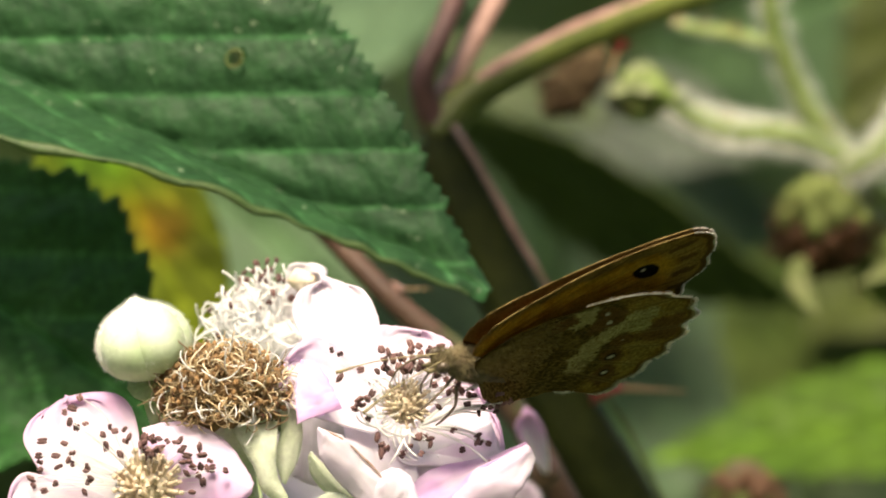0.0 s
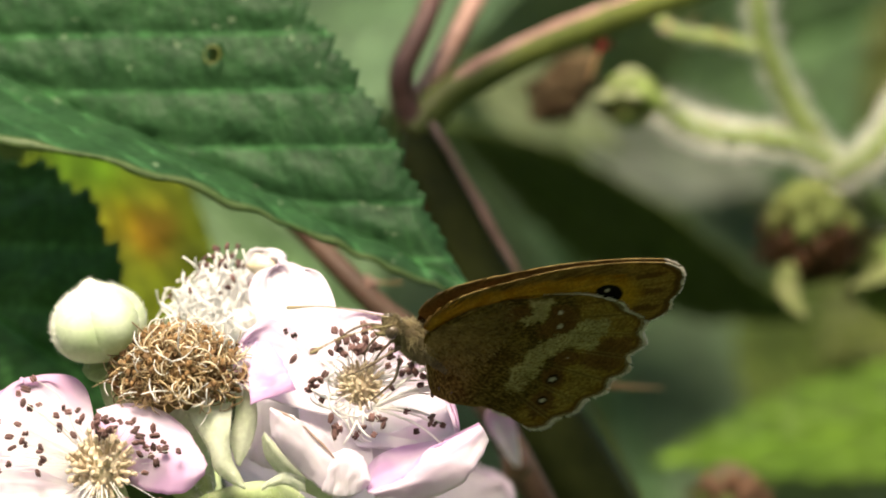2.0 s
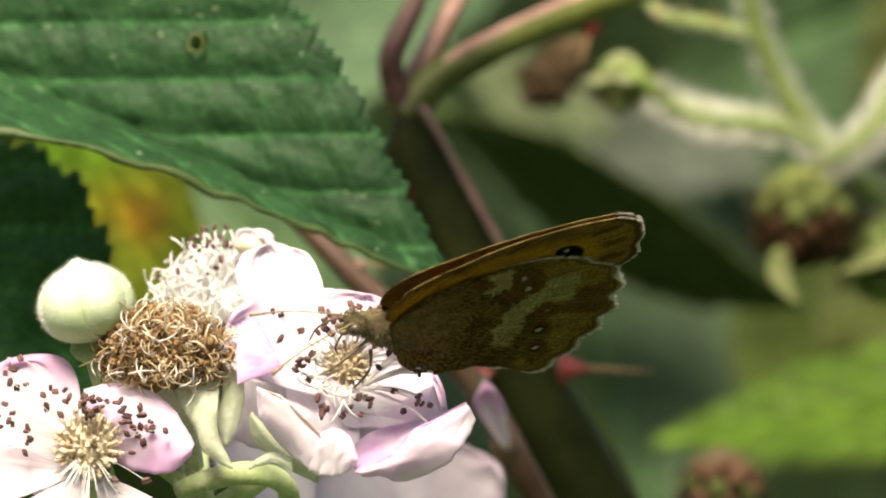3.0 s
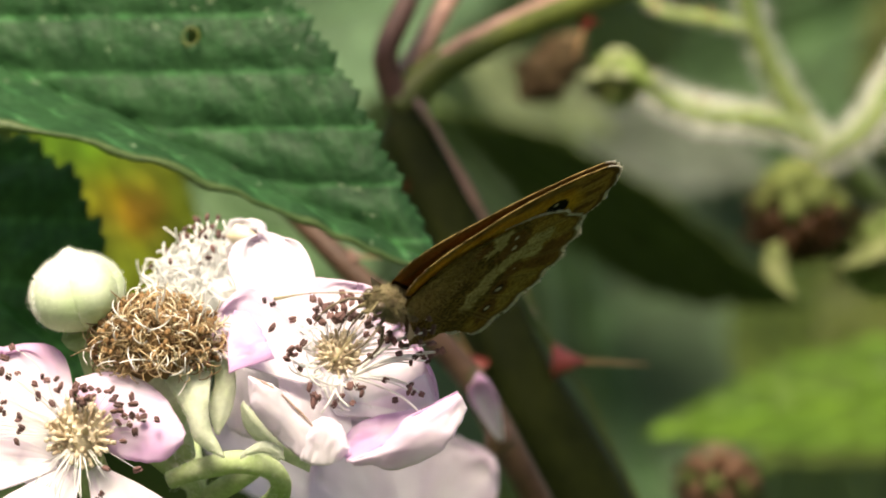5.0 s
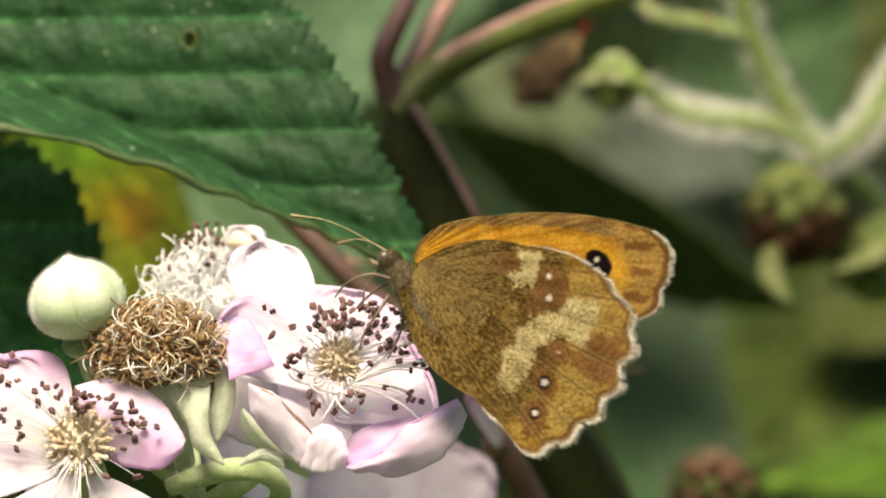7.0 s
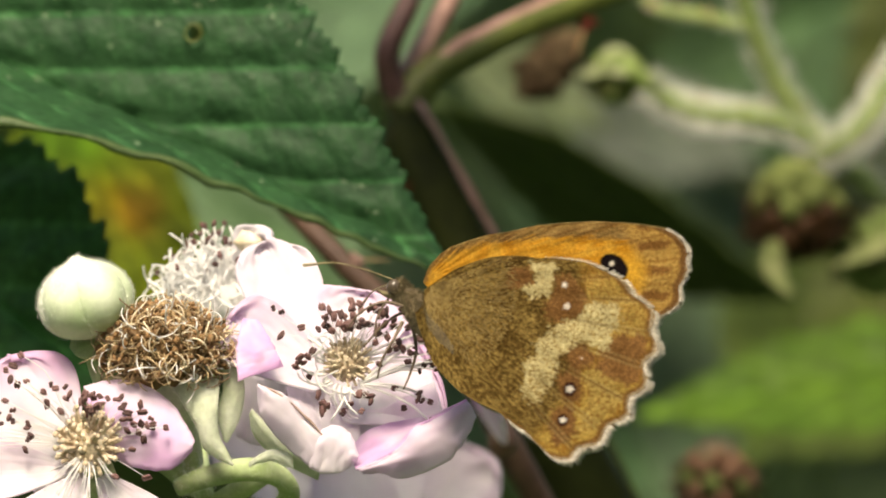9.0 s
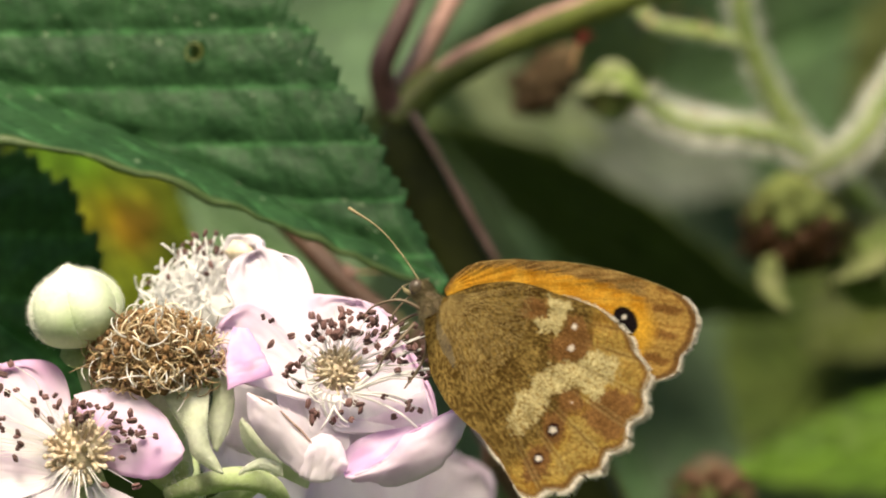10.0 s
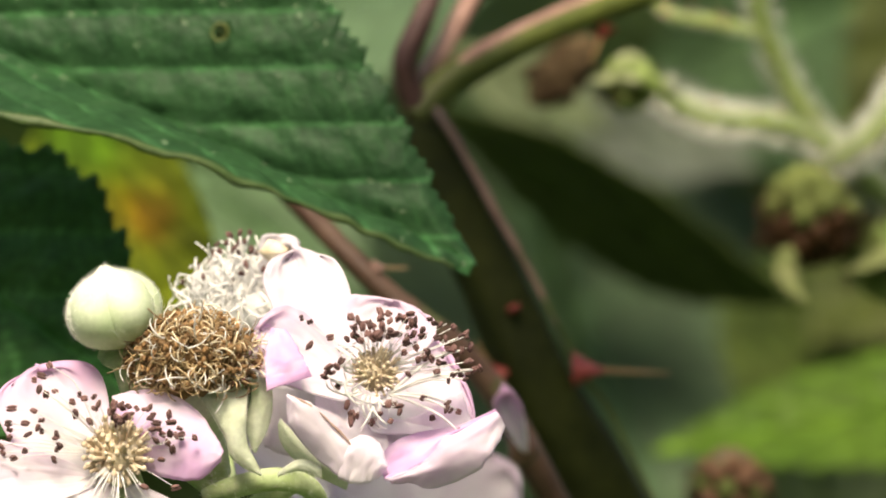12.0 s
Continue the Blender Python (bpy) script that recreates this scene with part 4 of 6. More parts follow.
part("withered_tip", bm, dry_pale, fb, "tan withered petal tip")
rng = random.Random(12)
bm = bmesh.new()
blob(bm, heart + Vector((0, 0, -0.0014)), (0.0035, 0.0030, 0.0029), bumpy=0.35)
part("pistil", bm, filament_mat, fb, "pale heart of pistils")
for i in range(80):
    a = rng.uniform(0, 6.28)
    f = math.sqrt(rng.random())
    r = 0.0043 * f
    foot = heart + Vector((math.cos(a) * 0.0020, math.sin(a) * 0.0020, -0.0022 + 0.001 * (1 - f)))
    end = heart + Vector((math.cos(a) * r, math.sin(a) * r, 0.0034 - 0.0036 * f * f + rng.uniform(-0.0014, 0.0012)))
    stamen(fb, foot, end + Vector((rng.uniform(-0.0009, 0.0009), 0, rng.uniform(-0.0006, 0.0006))), (math.cos(a + rng.uniform(-2, 2)), math.sin(a + 1), 0.4), rng, thick=1.0, anther=0.00045 if rng.random() < 0.4 else 0)
for i in range(16):
    a = rng.uniform(0, 6.28)
    foot = heart + Vector((math.cos(a) * 0.0015, math.sin(a) * 0.0015, -0.001))
    end = heart + Vector((math.cos(a) * 0.0020 + 0.0006, math.sin(a) * 0.0020, 0.0036 + rng.uniform(-0.0006, 0.0012)))
    stamen(fb, foot, end, (math.cos(a + 1), math.sin(a + 1), 0.2), rng, anther=0.00045)

for i in range(170):
    a, b = math.acos(1 - 1.2 * rng.random()), rng.uniform(0, 6.28)
    q = Vector((math.sin(a) * math.cos(b), math.sin(a) * math.sin(b), math.cos(a)))
    way = (q + Vector([rng.uniform(-0.7, 0.7) for _ in range(3)])).normalized()
    ob = new("curled_stamen", curl_meshes[rng.randrange(8) * 3 + 2])
    ob.parent = fb
    ln = rng.uniform(0.0012, 0.0022)
    ob.matrix_basis = Matrix.Translation(heart + Vector((q.x * 0.0030, q.y * 0.0026, q.z * 0.0022 - 0.0006)) - origin_of(fb)) @ basis(way.orthogonal(), way).to_4x4() @ Matrix.Rotation(rng.uniform(0, 6.28), 4, 'Z') @ Matrix.Diagonal((ln * 1.5, ln * 1.5, ln * 1.1, 1))

# flower at the lower left
fc = thing("bramble_flower", spot(-23.7, -19.1, 6), "pale pink bramble flower with speckled brown anthers", "flower", "bramble flowers")
heart = spot(-24.0, -15.2, -1)
petal(fc, spot(-26.2, -18.2, 0), spot(-29.9, -8.9, 3), 0.0, (0.1, -1, 0.35), 0.0050, cup=0.10, curl=0.02, wave=0.022, pink=0.95, seed=9, claw=0.35)
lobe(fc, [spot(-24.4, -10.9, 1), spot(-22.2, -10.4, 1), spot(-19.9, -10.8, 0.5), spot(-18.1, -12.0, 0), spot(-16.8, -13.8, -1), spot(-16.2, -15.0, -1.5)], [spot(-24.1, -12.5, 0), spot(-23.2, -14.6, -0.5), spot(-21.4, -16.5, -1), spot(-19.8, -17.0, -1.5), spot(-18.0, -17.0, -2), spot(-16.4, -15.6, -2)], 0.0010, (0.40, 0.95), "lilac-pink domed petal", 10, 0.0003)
petal(fc, spot(-25.6, -17.0, 0), spot(-34.3, -17.5, -2), 0.0, (0.2, -0.9, 0.5), 0.0038, cup=0.3, curl=0.08, pink=0.62, seed=11)
petal(fc, spot(-24.3, -17.5, -1), spot(-28.9, -23.7, -4), 0.0, (0, -0.8, 0.5), 0.0038, cup=0.3, curl=0.08, pink=0.62, seed=12)
petal(fc, spot(-23.1, -17.5, 0), spot(-18.9, -23.3, -2), 0.0, (0, -0.8, 0.5), 0.0036, cup=0.3, curl=0.08, pink=0.62, seed=13)
rng = random.Random(13)
carpels(fc, heart, (0.05, -0.8, 0.6), 0.0026, rng, None)
for i in range(120):
    a = rng.uniform(0.15, 3.3) if i < 96 else rng.uniform(0, 6.28)
    r = 0.0030 + 0.0058 * rng.random() ** 0.6 if math.cos(a) < 0.2 else rng.uniform(0.0032, 0.0062)
    if math.cos(a) * r > -0.0040:
        if i % 5 < 2:
            continue
        r = min(r, (0.0043 if math.cos(a) * r > -0.0016 else 0.0058) * rng.uniform(0.6, 1.0) / max(0.3, math.sin(a)))
    end = heart + Vector((math.cos(a) * r, rng.uniform(-0.0015, 0.0012) - 0.003 * (1 - r / 0.0085), math.sin(a) * r * 0.92))
    foot = heart + Vector((math.cos(a) * 0.0014, 0.001, math.sin(a) * 0.0014))
    stamen(fc, foot, end, (0, -1, 0.3), rng, anther=0.00050 if i % 15 else 0, thick=0.34)
for i in range(18):
    a = rng.uniform(3.9, 5.5)
    r = rng.uniform(0.0030, 0.0050)
    stamen(fc, heart + Vector((math.cos(a) * 0.0012, -0.0018, math.sin(a) * 0.0012)), heart + Vector((math.cos(a) * r, rng.uniform(-0.004, -0.002), math.sin(a) * r)), (0, -1, 0.3), rng, anther=0, thick=0.7)

# pale flower out of focus below
fd = thing("bramble_flower", spot(-1.0, -24.5, 60), "pale pink bramble flower below the truss", "flower", "bramble flowers")
petal(fd, spot(-1.2, -22.9, 60), spot(-7.7, -16.4, 58), 0.0, (0, -0.8, 0.7), 0.0052, cup=0.3, pink=0.3, seed=14)
petal(fd, spot(-3.5, -22.9, 62), spot(-14.8, -14.0, 62), 0.0, (0, -0.8, 0.7), 0.0050, cup=0.3, pink=0.25, seed=34)
petal(fd, spot(-0.8, -22.9, 60), spot(-0.6, -14.3, 64), 0.0, (0, -0.8, 0.7), 0.0056, cup=0.3, pink=0.3, seed=15)
petal(fd, spot(-0.4, -22.9, 60), spot(5.0, -16.2, 58), 0.0, (0, -0.8, 0.7), 0.0050, cup=0.3, pink=0.3, seed=16)
bm = bmesh.new()
blob(bm, spot(-0.8, -23.1, 60), (0.002, 0.002, 0.0016), bumpy=0.3)
part("pistil", bm, carpel_mat, fd)
fe = thing("bramble_flower", spot(5.5, -14.5, 52), "small pink bramble bud behind", "flower", "bramble flowers")
petal(fe, spot(6.1, -15.0, 52), spot(4.4, -10.4, 48), 0.0, (-0.2, -1, 0.3), 0.0013, cup=0.6, pink=1.6, seed=17)
bm = bmesh.new()
blob(bm, spot(5.9, -14.8, 53), (0.0012, 0.0012, 0.0014), bumpy=0.2)
part("calyx", bm, red_stem, fe)

# ---------------------------------------------------------------- withered head
dry = thing("withered_flower_head", spot(-15.8, -14.5, 4), "withered bramble flower head of curled brown stamens", "flower")
centre = spot(-18.4, -8.0, 2)
bm = bmesh.new()
blob(bm, centre, (0.0041, 0.0034, 0.0031), bumpy=0.35)
part("core", bm, dry_anther_mat, dry)
rng = random.Random(21)
for i in range(298):
    a, b = math.acos(1 - 1.7 * rng.random()), rng.uniform(0, 6.28)
    q = Vector((math.sin(a) * math.cos(b) * 1.2, -abs(math.sin(a) * math.sin(b)) if rng.random() < 0.75 else math.sin(a) * math.sin(b), math.cos(a) * 0.9))
    foot = centre + Vector((q.x * 0.0037, q.y * 0.0036, q.z * 0.0031))
    way = (q + Vector([rng.uniform(-0.8, 0.8) for _ in range(3)])).normalized()
    ob = new("curled_stamen", curl_meshes[rng.randrange(8) * 3 + (0 if i % 9 < 4 else 1 if i % 9 < 7 else 2)])
    ob.parent = dry
    ln = rng.uniform(0.0009, 0.0019)
    ob.matrix_basis = Matrix.Translation(foot - origin_of(dry)) @ basis(way.orthogonal(), way).to_4x4() @ Matrix.Rotation(rng.uniform(0, 6.28), 4, 'Z') @ Matrix.Diagonal((ln, ln, ln, 1))
verts, faces = [], []
for i in range(420):
    me = curl_meshes[rng.randrange(8) * 3]
    a, b = math.acos(1 - 1.75 * rng.random()), rng.uniform(0, 6.28)
    q = Vector((math.sin(a) * math.cos(b) * 1.2, -abs(math.sin(a) * math.sin(b)), math.cos(a) * 0.95))
    way = (q * 0.6 + Vector([rng.uniform(-1, 1) for _ in range(3)])).normalized()
    ln = rng.uniform(0.0008, 0.0016)
    m = Matrix.Translation(centre + Vector((q.x * 0.0033, q.y * 0.0031, q.z * 0.0029)) - origin_of(dry)) @ basis(way.orthogonal(), way).to_4x4() @ Matrix.Rotation(rng.uniform(0, 6.28), 4, 'Z') @ Matrix.Scale(ln, 4)
    n0 = len(verts)
    verts += [m @ vert.co for vert in me.vertices]
    faces += [tuple(n0 + k for k in face.vertices) for face in me.polygons]
me = bpy.data.meshes.new("tangle")
me.from_pydata(verts, [], faces)
me.shade_smooth()
me.materials.append(dry_brown)
ob = new("tangle", me)
ob.parent = dry
tagged(ob, "tangle of short brown stamens", kind="stuff")
rng = random.Random(22)
for i in range(170):
    a, b = math.acos(1 - 1.6 * rng.random()), rng.uniform(0, 6.28)
    q = Vector((math.sin(a) * math.cos(b) * 1.25, -abs(math.sin(a) * math.sin(b)), math.cos(a)))
    ob = new("withered_anther", dry_anther_meshes[i % 3])
    ob.parent = dry
    ob.matrix_basis = Matrix.Translation(centre + Vector((q.x * 0.0040, q.y * 0.0040, q.z * 0.0034)) - origin_of(dry)) @ Euler([rng.uniform(0, 6) for _ in range(3)]).to_matrix().to_4x4() @ Matrix.Diagonal((0.00042, 0.00042, 0.00042, 1))
bm = bmesh.new()
tube(bm, [spot(-17.6, -9.6, 3), spot(-17.4, -11.6, 4), spot(-17.0, -13.6, 6), spot(-16.4, -16.5, 8)], [0.0026, 0.0019, 0.0010, 0.0008], n=24, sides=14, rough=0.05)
part("receptacle", bm, bract_mat, dry, "pale green foot of the flower head")
bract(dry, [spot(-18.0, -10.6, 1), spot(-16.9, -12.4, 0.5), spot(-16.0, -13.9, 0), spot(-15.6, -15.3, 0), spot(-14.6, -16.1, 0), spot(-13.5, -16.6, 0)], [spot(-14.4, -10.4, 1), spot(-14.5, -12.2, 0), spot(-14.6, -13.4, 0), spot(-14.4, -14.6, 0), spot(-13.9, -15.6, 0), spot(-13.4, -16.7, 0)], 0.0006, "pale green sepal drawn out to a curled point", 3.0)
bract(dry, [spot(-14.2, -8.4, 2), spot(-14.1, -11.0, 2), spot(-14.5, -13.1, 2), spot(-14.0, -14.9, 2)], [spot(-13.0, -8.8, 2), spot(-12.6, -11.1, 2), spot(-12.9, -13.1, 2), spot(-13.9, -15.0, 2)], 0.0004, "whitish green pointed sepal", 4.0)

# ---------------------------------------------------------------- downy bud
bud = thing("flower_bud", spot(-23.2, -9.5, 4), "round pale green downy bramble flower bud", "bud")
bc = spot(-24.2, -4.85, 2)
turn = Matrix.Rotation(radians(-14), 3, 'Y')


def bud_radius(a):
    """Broad above, drawn in to the stalk below, with a small point on top; a runs from the top (0) to the foot (pi)."""
    return 0.00334 * (1 - 0.10 * (0.5 - 0.5 * math.cos(a)) - 0.16 * math.sin(a / 2) ** 8 + 0.05 * math.sin(a) ** 2 + 0.16 * math.exp(-(a / 0.16) ** 2))


for k in range(5):
    bm = bmesh.new()
    a0 = 2 * math.pi * k / 5 - 2.28

    def fn(u, v):
        a = math.pi * (0.012 + 0.97 * u)
        b = a0 + (v - 0.5) * 1.42
        across = max(0.0, math.cos((v - 0.5) * math.pi))
        r = bud_radius(a) * (1 + 0.13 * (across ** 0.5 - 0.6) * math.sin(a) ** 0.7 + 0.035 * noise.noise(Vector((u * 3, v * 3, k))))
        return bc + turn @ Vector((math.sin(a) * math.cos(b) * r, math.sin(a) * math.sin(b) * r, math.cos(a) * r * 0.93))
    sheet(bm, fn, 26, 14)
    # Down whitens the top; shade on the lower right goes into the colour too.
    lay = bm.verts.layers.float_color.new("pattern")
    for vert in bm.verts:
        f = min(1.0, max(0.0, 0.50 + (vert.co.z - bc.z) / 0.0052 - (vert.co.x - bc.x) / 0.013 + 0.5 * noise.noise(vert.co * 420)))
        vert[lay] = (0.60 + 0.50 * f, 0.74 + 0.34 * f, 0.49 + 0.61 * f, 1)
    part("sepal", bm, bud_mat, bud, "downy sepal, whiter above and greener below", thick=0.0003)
bm = bmesh.new()
blob(bm, bc, (0.0029, 0.0029, 0.0026), turn=turn)
part("core", bm, stalk_green, bud)
rng = random.Random(31)
verts, faces = [], []
for i in range(15000):
    q = Vector([rng.gauss(0, 1) for _ in range(3)]).normalized()
    a, b = math.acos(q.z), math.atan2(q.y, q.x)
    if q.z < 0.2 and rng.random() < 0.45 - 0.3 * q.z:
        continue
    r = bud_radius(a) * 0.995
    foot = bc + turn @ Vector((math.sin(a) * math.cos(b) * r, math.sin(a) * math.sin(b) * r, math.cos(a) * r * 0.93)) - origin_of(bud)
    way = (turn @ q + Vector([rng.uniform(-0.9, 0.9) for _ in range(3)]) + Vector((0, 0, 0.5))).normalized()
    sd = way.orthogonal().normalized() * 0.000013
    n0 = len(verts)
    verts += [foot - sd, foot + sd, foot + way * rng.uniform(0.0002, 0.0007)]
    faces.append((n0, n0 + 1, n0 + 2))
me = bpy.data.meshes.new("down")
me.from_pydata(verts, [], faces)
me.materials.append(fuzz_mat)
down = new("down", me)
down.parent = bud
tagged(down, "short white down", kind="stuff")
bm = bmesh.new()
tube(bm, [spot(-23.9, -7.5, 3), spot(-23.5, -8.5, 4), spot(-23.0, -10.4, 5), spot(-20.2, -15.0, 8), spot(-16.0, -18.3, 9)], [0.0017, 0.0009, 0.0008, 0.0008, 0.0009], n=24, sides=10, rough=0.06)
part("stalk", bm, stalk_green, bud)

# ---------------------------------------------------------------- flower stalks
truss = thing("flower_truss", spot(-15.2, -23.3, 10), "pale green downy stalks of a bramble flower truss", "stem")
for pts, rad in (
        ([spot(-16.6, -15.6, 7), spot(-16.4, -17.0, 7), spot(-15.6, -19.1, 9), spot(-15.2, -23.3, 10), spot(-7.7, -73.3, 30), Vector((0.0, 0.05, -0.02))], [0.0006, 0.0006, 0.0007, 0.0012, 0.0016, 0.002]),
        ([spot(-17.5, -18.3, 4), spot(-15.2, -17.5, 3), spot(-12.2, -17.0, 2), spot(-10.0, -17.5, 2), spot(-9.3, -19.1, 4), spot(-15.2, -23.3, 10)], [0.0007, 0.0008, 0.0009, 0.0008, 0.0008, 0.0008]),
        ([spot(-6.8, -13.3, 5), spot(-9.3, -15.6, 5), spot(-11.4, -17.4, 6), spot(-14.8, -19.6, 9)], [0.0014, 0.0009, 0.0008, 0.0008]),
        ([spot(-14.8, -7.0, 22), spot(-16.3, -11.6, 21), spot(-16.3, -15.0, 17), spot(-15.6, -19.1, 10)], [0.0016, 0.0009, 0.0008, 0.0008]),
        ([spot(-24.0, -17.0, 3), spot(-21.8, -20.0, 6), spot(-18.1, -21.6, 9), spot(-15.2, -23.3, 10)], [0.0018, 0.0010, 0.0009, 0.0009]),
        ([spot(-0.8, -23.3, 61), spot(-1.8, -26.6, 55), spot(-9.3, -31.6, 24), spot(-14.3, -33.7, 14)], [0.0014, 0.0009, 0.0009, 0.0009])):
    bm = bmesh.new()
    tube(bm, pts, rad, n=30, sides=10, rough=0.08)
    part("stalk", bm, stalk_green, truss)
rng = random.Random(33)
verts, faces = [], []
for pts, r in (([spot(-17.5, -18.3, 4), spot(-15.2, -17.5, 3), spot(-12.2, -17.0, 2), spot(-10.0, -17.5, 2), spot(-9.3, -19.1, 4)], 0.0008), ([spot(-16.6, -15.6, 7), spot(-16.4, -17.0, 7), spot(-15.6, -19.1, 9)], 0.0006)):
    path = smooth_path(pts, 30)
    for i in range(700):
        k = rng.randrange(30)
        ta = (path[k + 1] - path[k]).normalized()
        q = Vector([rng.gauss(0, 1) for _ in range(3)])
        q = (q - ta * q.dot(ta)).normalized()
        foot = path[k].lerp(path[k + 1], rng.random()) + q * r * 0.95 - origin_of(truss)
        way = (q + Vector([rng.uniform(-0.8, 0.8) for _ in range(3)])).normalized()
        sd = way.orthogonal().normalized() * 0.000014
        n0 = len(verts)
        verts += [foot - sd, foot + sd, foot + way * rng.uniform(0.0002, 0.0005)]
        faces.append((n0, n0 + 1, n0 + 2))
me = bpy.data.meshes.new("down")
me.from_pydata(verts, [], faces)
me.materials.append(fuzz_mat)
ob = new("down", me)
ob.parent = truss
tagged(ob, "short white down", kind="stuff")

# ---------------------------------------------------------------- hedge behind, and unseen leaves added for shade
rng = random.Random(5)
verts, faces = [], []
for i in range(2600):
    y = rng.uniform(0.55, 1.7)
    c = Vector((rng.uniform(-0.5, 0.5) * (1 + y), y, rng.uniform(0.05, 2.2)))
    s = rng.uniform(0.02, 0.045)
    ax = Vector((rng.uniform(-1, 1), rng.uniform(-0.6, 0.6), rng.uniform(-1, 0.5))).normalized()
    m = basis(ax, (rng.uniform(-0.6, 0.6), -1, rng.uniform(-0.2, 1.2)))
    n0 = len(verts)
    for p in ((-1, 0, 0), (-0.4, 0.5, 0.1), (0.3, 0.45, 0.08), (1, 0, -0.1), (0.3, -0.45, 0.08), (-0.4, -0.5, 0.1), (-0.4, 0, 0), (0.3, 0, 0)):
        verts.append(c + m @ Vector(p) * s)
    faces += [(n0, n0 + 6, n0 + 1), (n0 + 1, n0 + 6, n0 + 7, n0 + 2), (n0 + 2, n0 + 7, n0 + 3), (n0, n0 + 5, n0 + 6), (n0 + 5, n0 + 4, n0 + 7, n0 + 6), (n0 + 4, n0 + 3, n0 + 7)]
for i in range(420):
    y = rng.uniform(0.62, 1.5)
    c = Vector((rng.uniform(-0.09, 0.09) * (1 + y), y, 1.1 + rng.uniform(-0.09, 0.07) * (1 + y)))
    s = rng.uniform(0.02, 0.045)
    m = basis((rng.uniform(-1, 1), rng.uniform(-0.6, 0.6), rng.uniform(-1, 0.5)), (rng.uniform(-0.6, 0.6), -1, rng.uniform(-0.2, 1.0)))
    n0 = len(verts)
    for p in ((-1, 0, 0), (-0.4, 0.5, 0.1), (0.3, 0.45, 0.08), (1, 0, -0.1), (0.3, -0.45, 0.08), (-0.4, -0.5, 0.1), (-0.4, 0, 0), (0.3, 0, 0)):
        verts.append(c + m @ Vector(p) * s)
    faces += [(n0, n0 + 6, n0 + 1), (n0 + 1, n0 + 6, n0 + 7, n0 + 2), (n0 + 2, n0 + 7, n0 + 3), (n0, n0 + 5, n0 + 6), (n0 + 5, n0 + 4, n0 + 7, n0 + 6), (n0 + 4, n0 + 3, n0 + 7)]
# Canopy above the view, added to shade what stands further back.
for i in range(500):
    y = rng.uniform(0.14, 0.55)
    c = Vector((rng.uniform(-0.25, 0.25), y, rng.uniform(1.185, 1.55)))
    s = rng.uniform(0.018, 0.032)
    m = basis((rng.uniform(-1, 1), rng.uniform(-1, 0.3), rng.uniform(-0.6, 0.3)), (rng.uniform(-0.5, 0.5), -0.6, rng.uniform(0.5, 1.4)))
    n0 = len(verts)
    for p in ((-1, 0, 0), (-0.4, 0.5, 0.1), (0.3, 0.45, 0.08), (1, 0, -0.1), (0.3, -0.45, 0.08), (-0.4, -0.5, 0.1), (-0.4, 0, 0), (0.3, 0, 0)):
        verts.append(c + m @ Vector(p) * s)
    faces += [(n0, n0 + 6, n0 + 1), (n0 + 1, n0 + 6, n0 + 7, n0 + 2), (n0 + 2, n0 + 7, n0 + 3), (n0, n0 + 5, n0 + 6), (n0 + 5, n0 + 4, n0 + 7, n0 + 6), (n0 + 4, n0 + 3, n0 + 7)]
# Unseen bush below the flowers, added to cut light bounced off the ground.
for i in range(1700):
    c = Vector((rng.uniform(-0.5, 0.5), rng.uniform(-0.30, 0.60), 0.98 - 0.8 * rng.random() ** 1.4))
    s = rng.uniform(0.018, 0.036)
    m = basis((rng.uniform(-1, 1), rng.uniform(-1, 1), rng.uniform(-0.9, 0.3)), (rng.uniform(-0.7, 0.7), rng.uniform(-1.0, 0.3), rng.uniform(0.3, 1.4)))
    n0 = len(verts)
    for p in ((-1, 0, 0), (-0.4, 0.5, 0.1), (0.3, 0.45, 0.08), (1, 0, -0.1), (0.3, -0.45, 0.08), (-0.4, -0.5, 0.1), (-0.4, 0, 0), (0.3, 0, 0)):
        verts.append(c + m @ Vector(p) * s)
    faces += [(n0, n0 + 6, n0 + 1), (n0 + 1, n0 + 6, n0 + 7, n0 + 2), (n0 + 2, n0 + 7, n0 + 3), (n0, n0 + 5, n0 + 6), (n0 + 5, n0 + 4, n0 + 7, n0 + 6), (n0 + 4, n0 + 3, n0 + 7)]
# Unseen leaves over the cane, added only to shade it.
for i in range(26):
    c = Vector((rng.uniform(-0.001, 0.020), rng.uniform(-0.004, 0.019), rng.uniform(1.148, 1.168)))
    s = rng.uniform(0.010, 0.014)
    m = basis((rng.uniform(-1, 1), rng.uniform(-1, 0.3), rng.uniform(-0.4, 0.2)), (rng.uniform(-0.5, 0.5), -0.6, rng.uniform(0.6, 1.4)))
    n0 = len(verts)
    for p in ((-1, 0, 0), (-0.4, 0.5, 0.1), (0.3, 0.45, 0.08), (1, 0, -0.1), (0.3, -0.45, 0.08), (-0.4, -0.5, 0.1), (-0.4, 0, 0), (0.3, 0, 0)):
        verts.append(c + m @ Vector(p) * s)
    faces += [(n0, n0 + 6, n0 + 1), (n0 + 1, n0 + 6, n0 + 7, n0 + 2), (n0 + 2, n0 + 7, n0 + 3), (n0, n0 + 5, n0 + 6), (n0 + 5, n0 + 4, n0 + 7, n0 + 6), (n0 + 4, n0 + 3, n0 + 7)]
me = bpy.data.meshes.new("hedge")
me.from_pydata(verts, [], faces)
me.materials.append(far_leaf)
tagged(new("hedge", me), "dense green bramble hedge far out of focus, with unseen leaves added for shade", "hedge", kind="stuff")

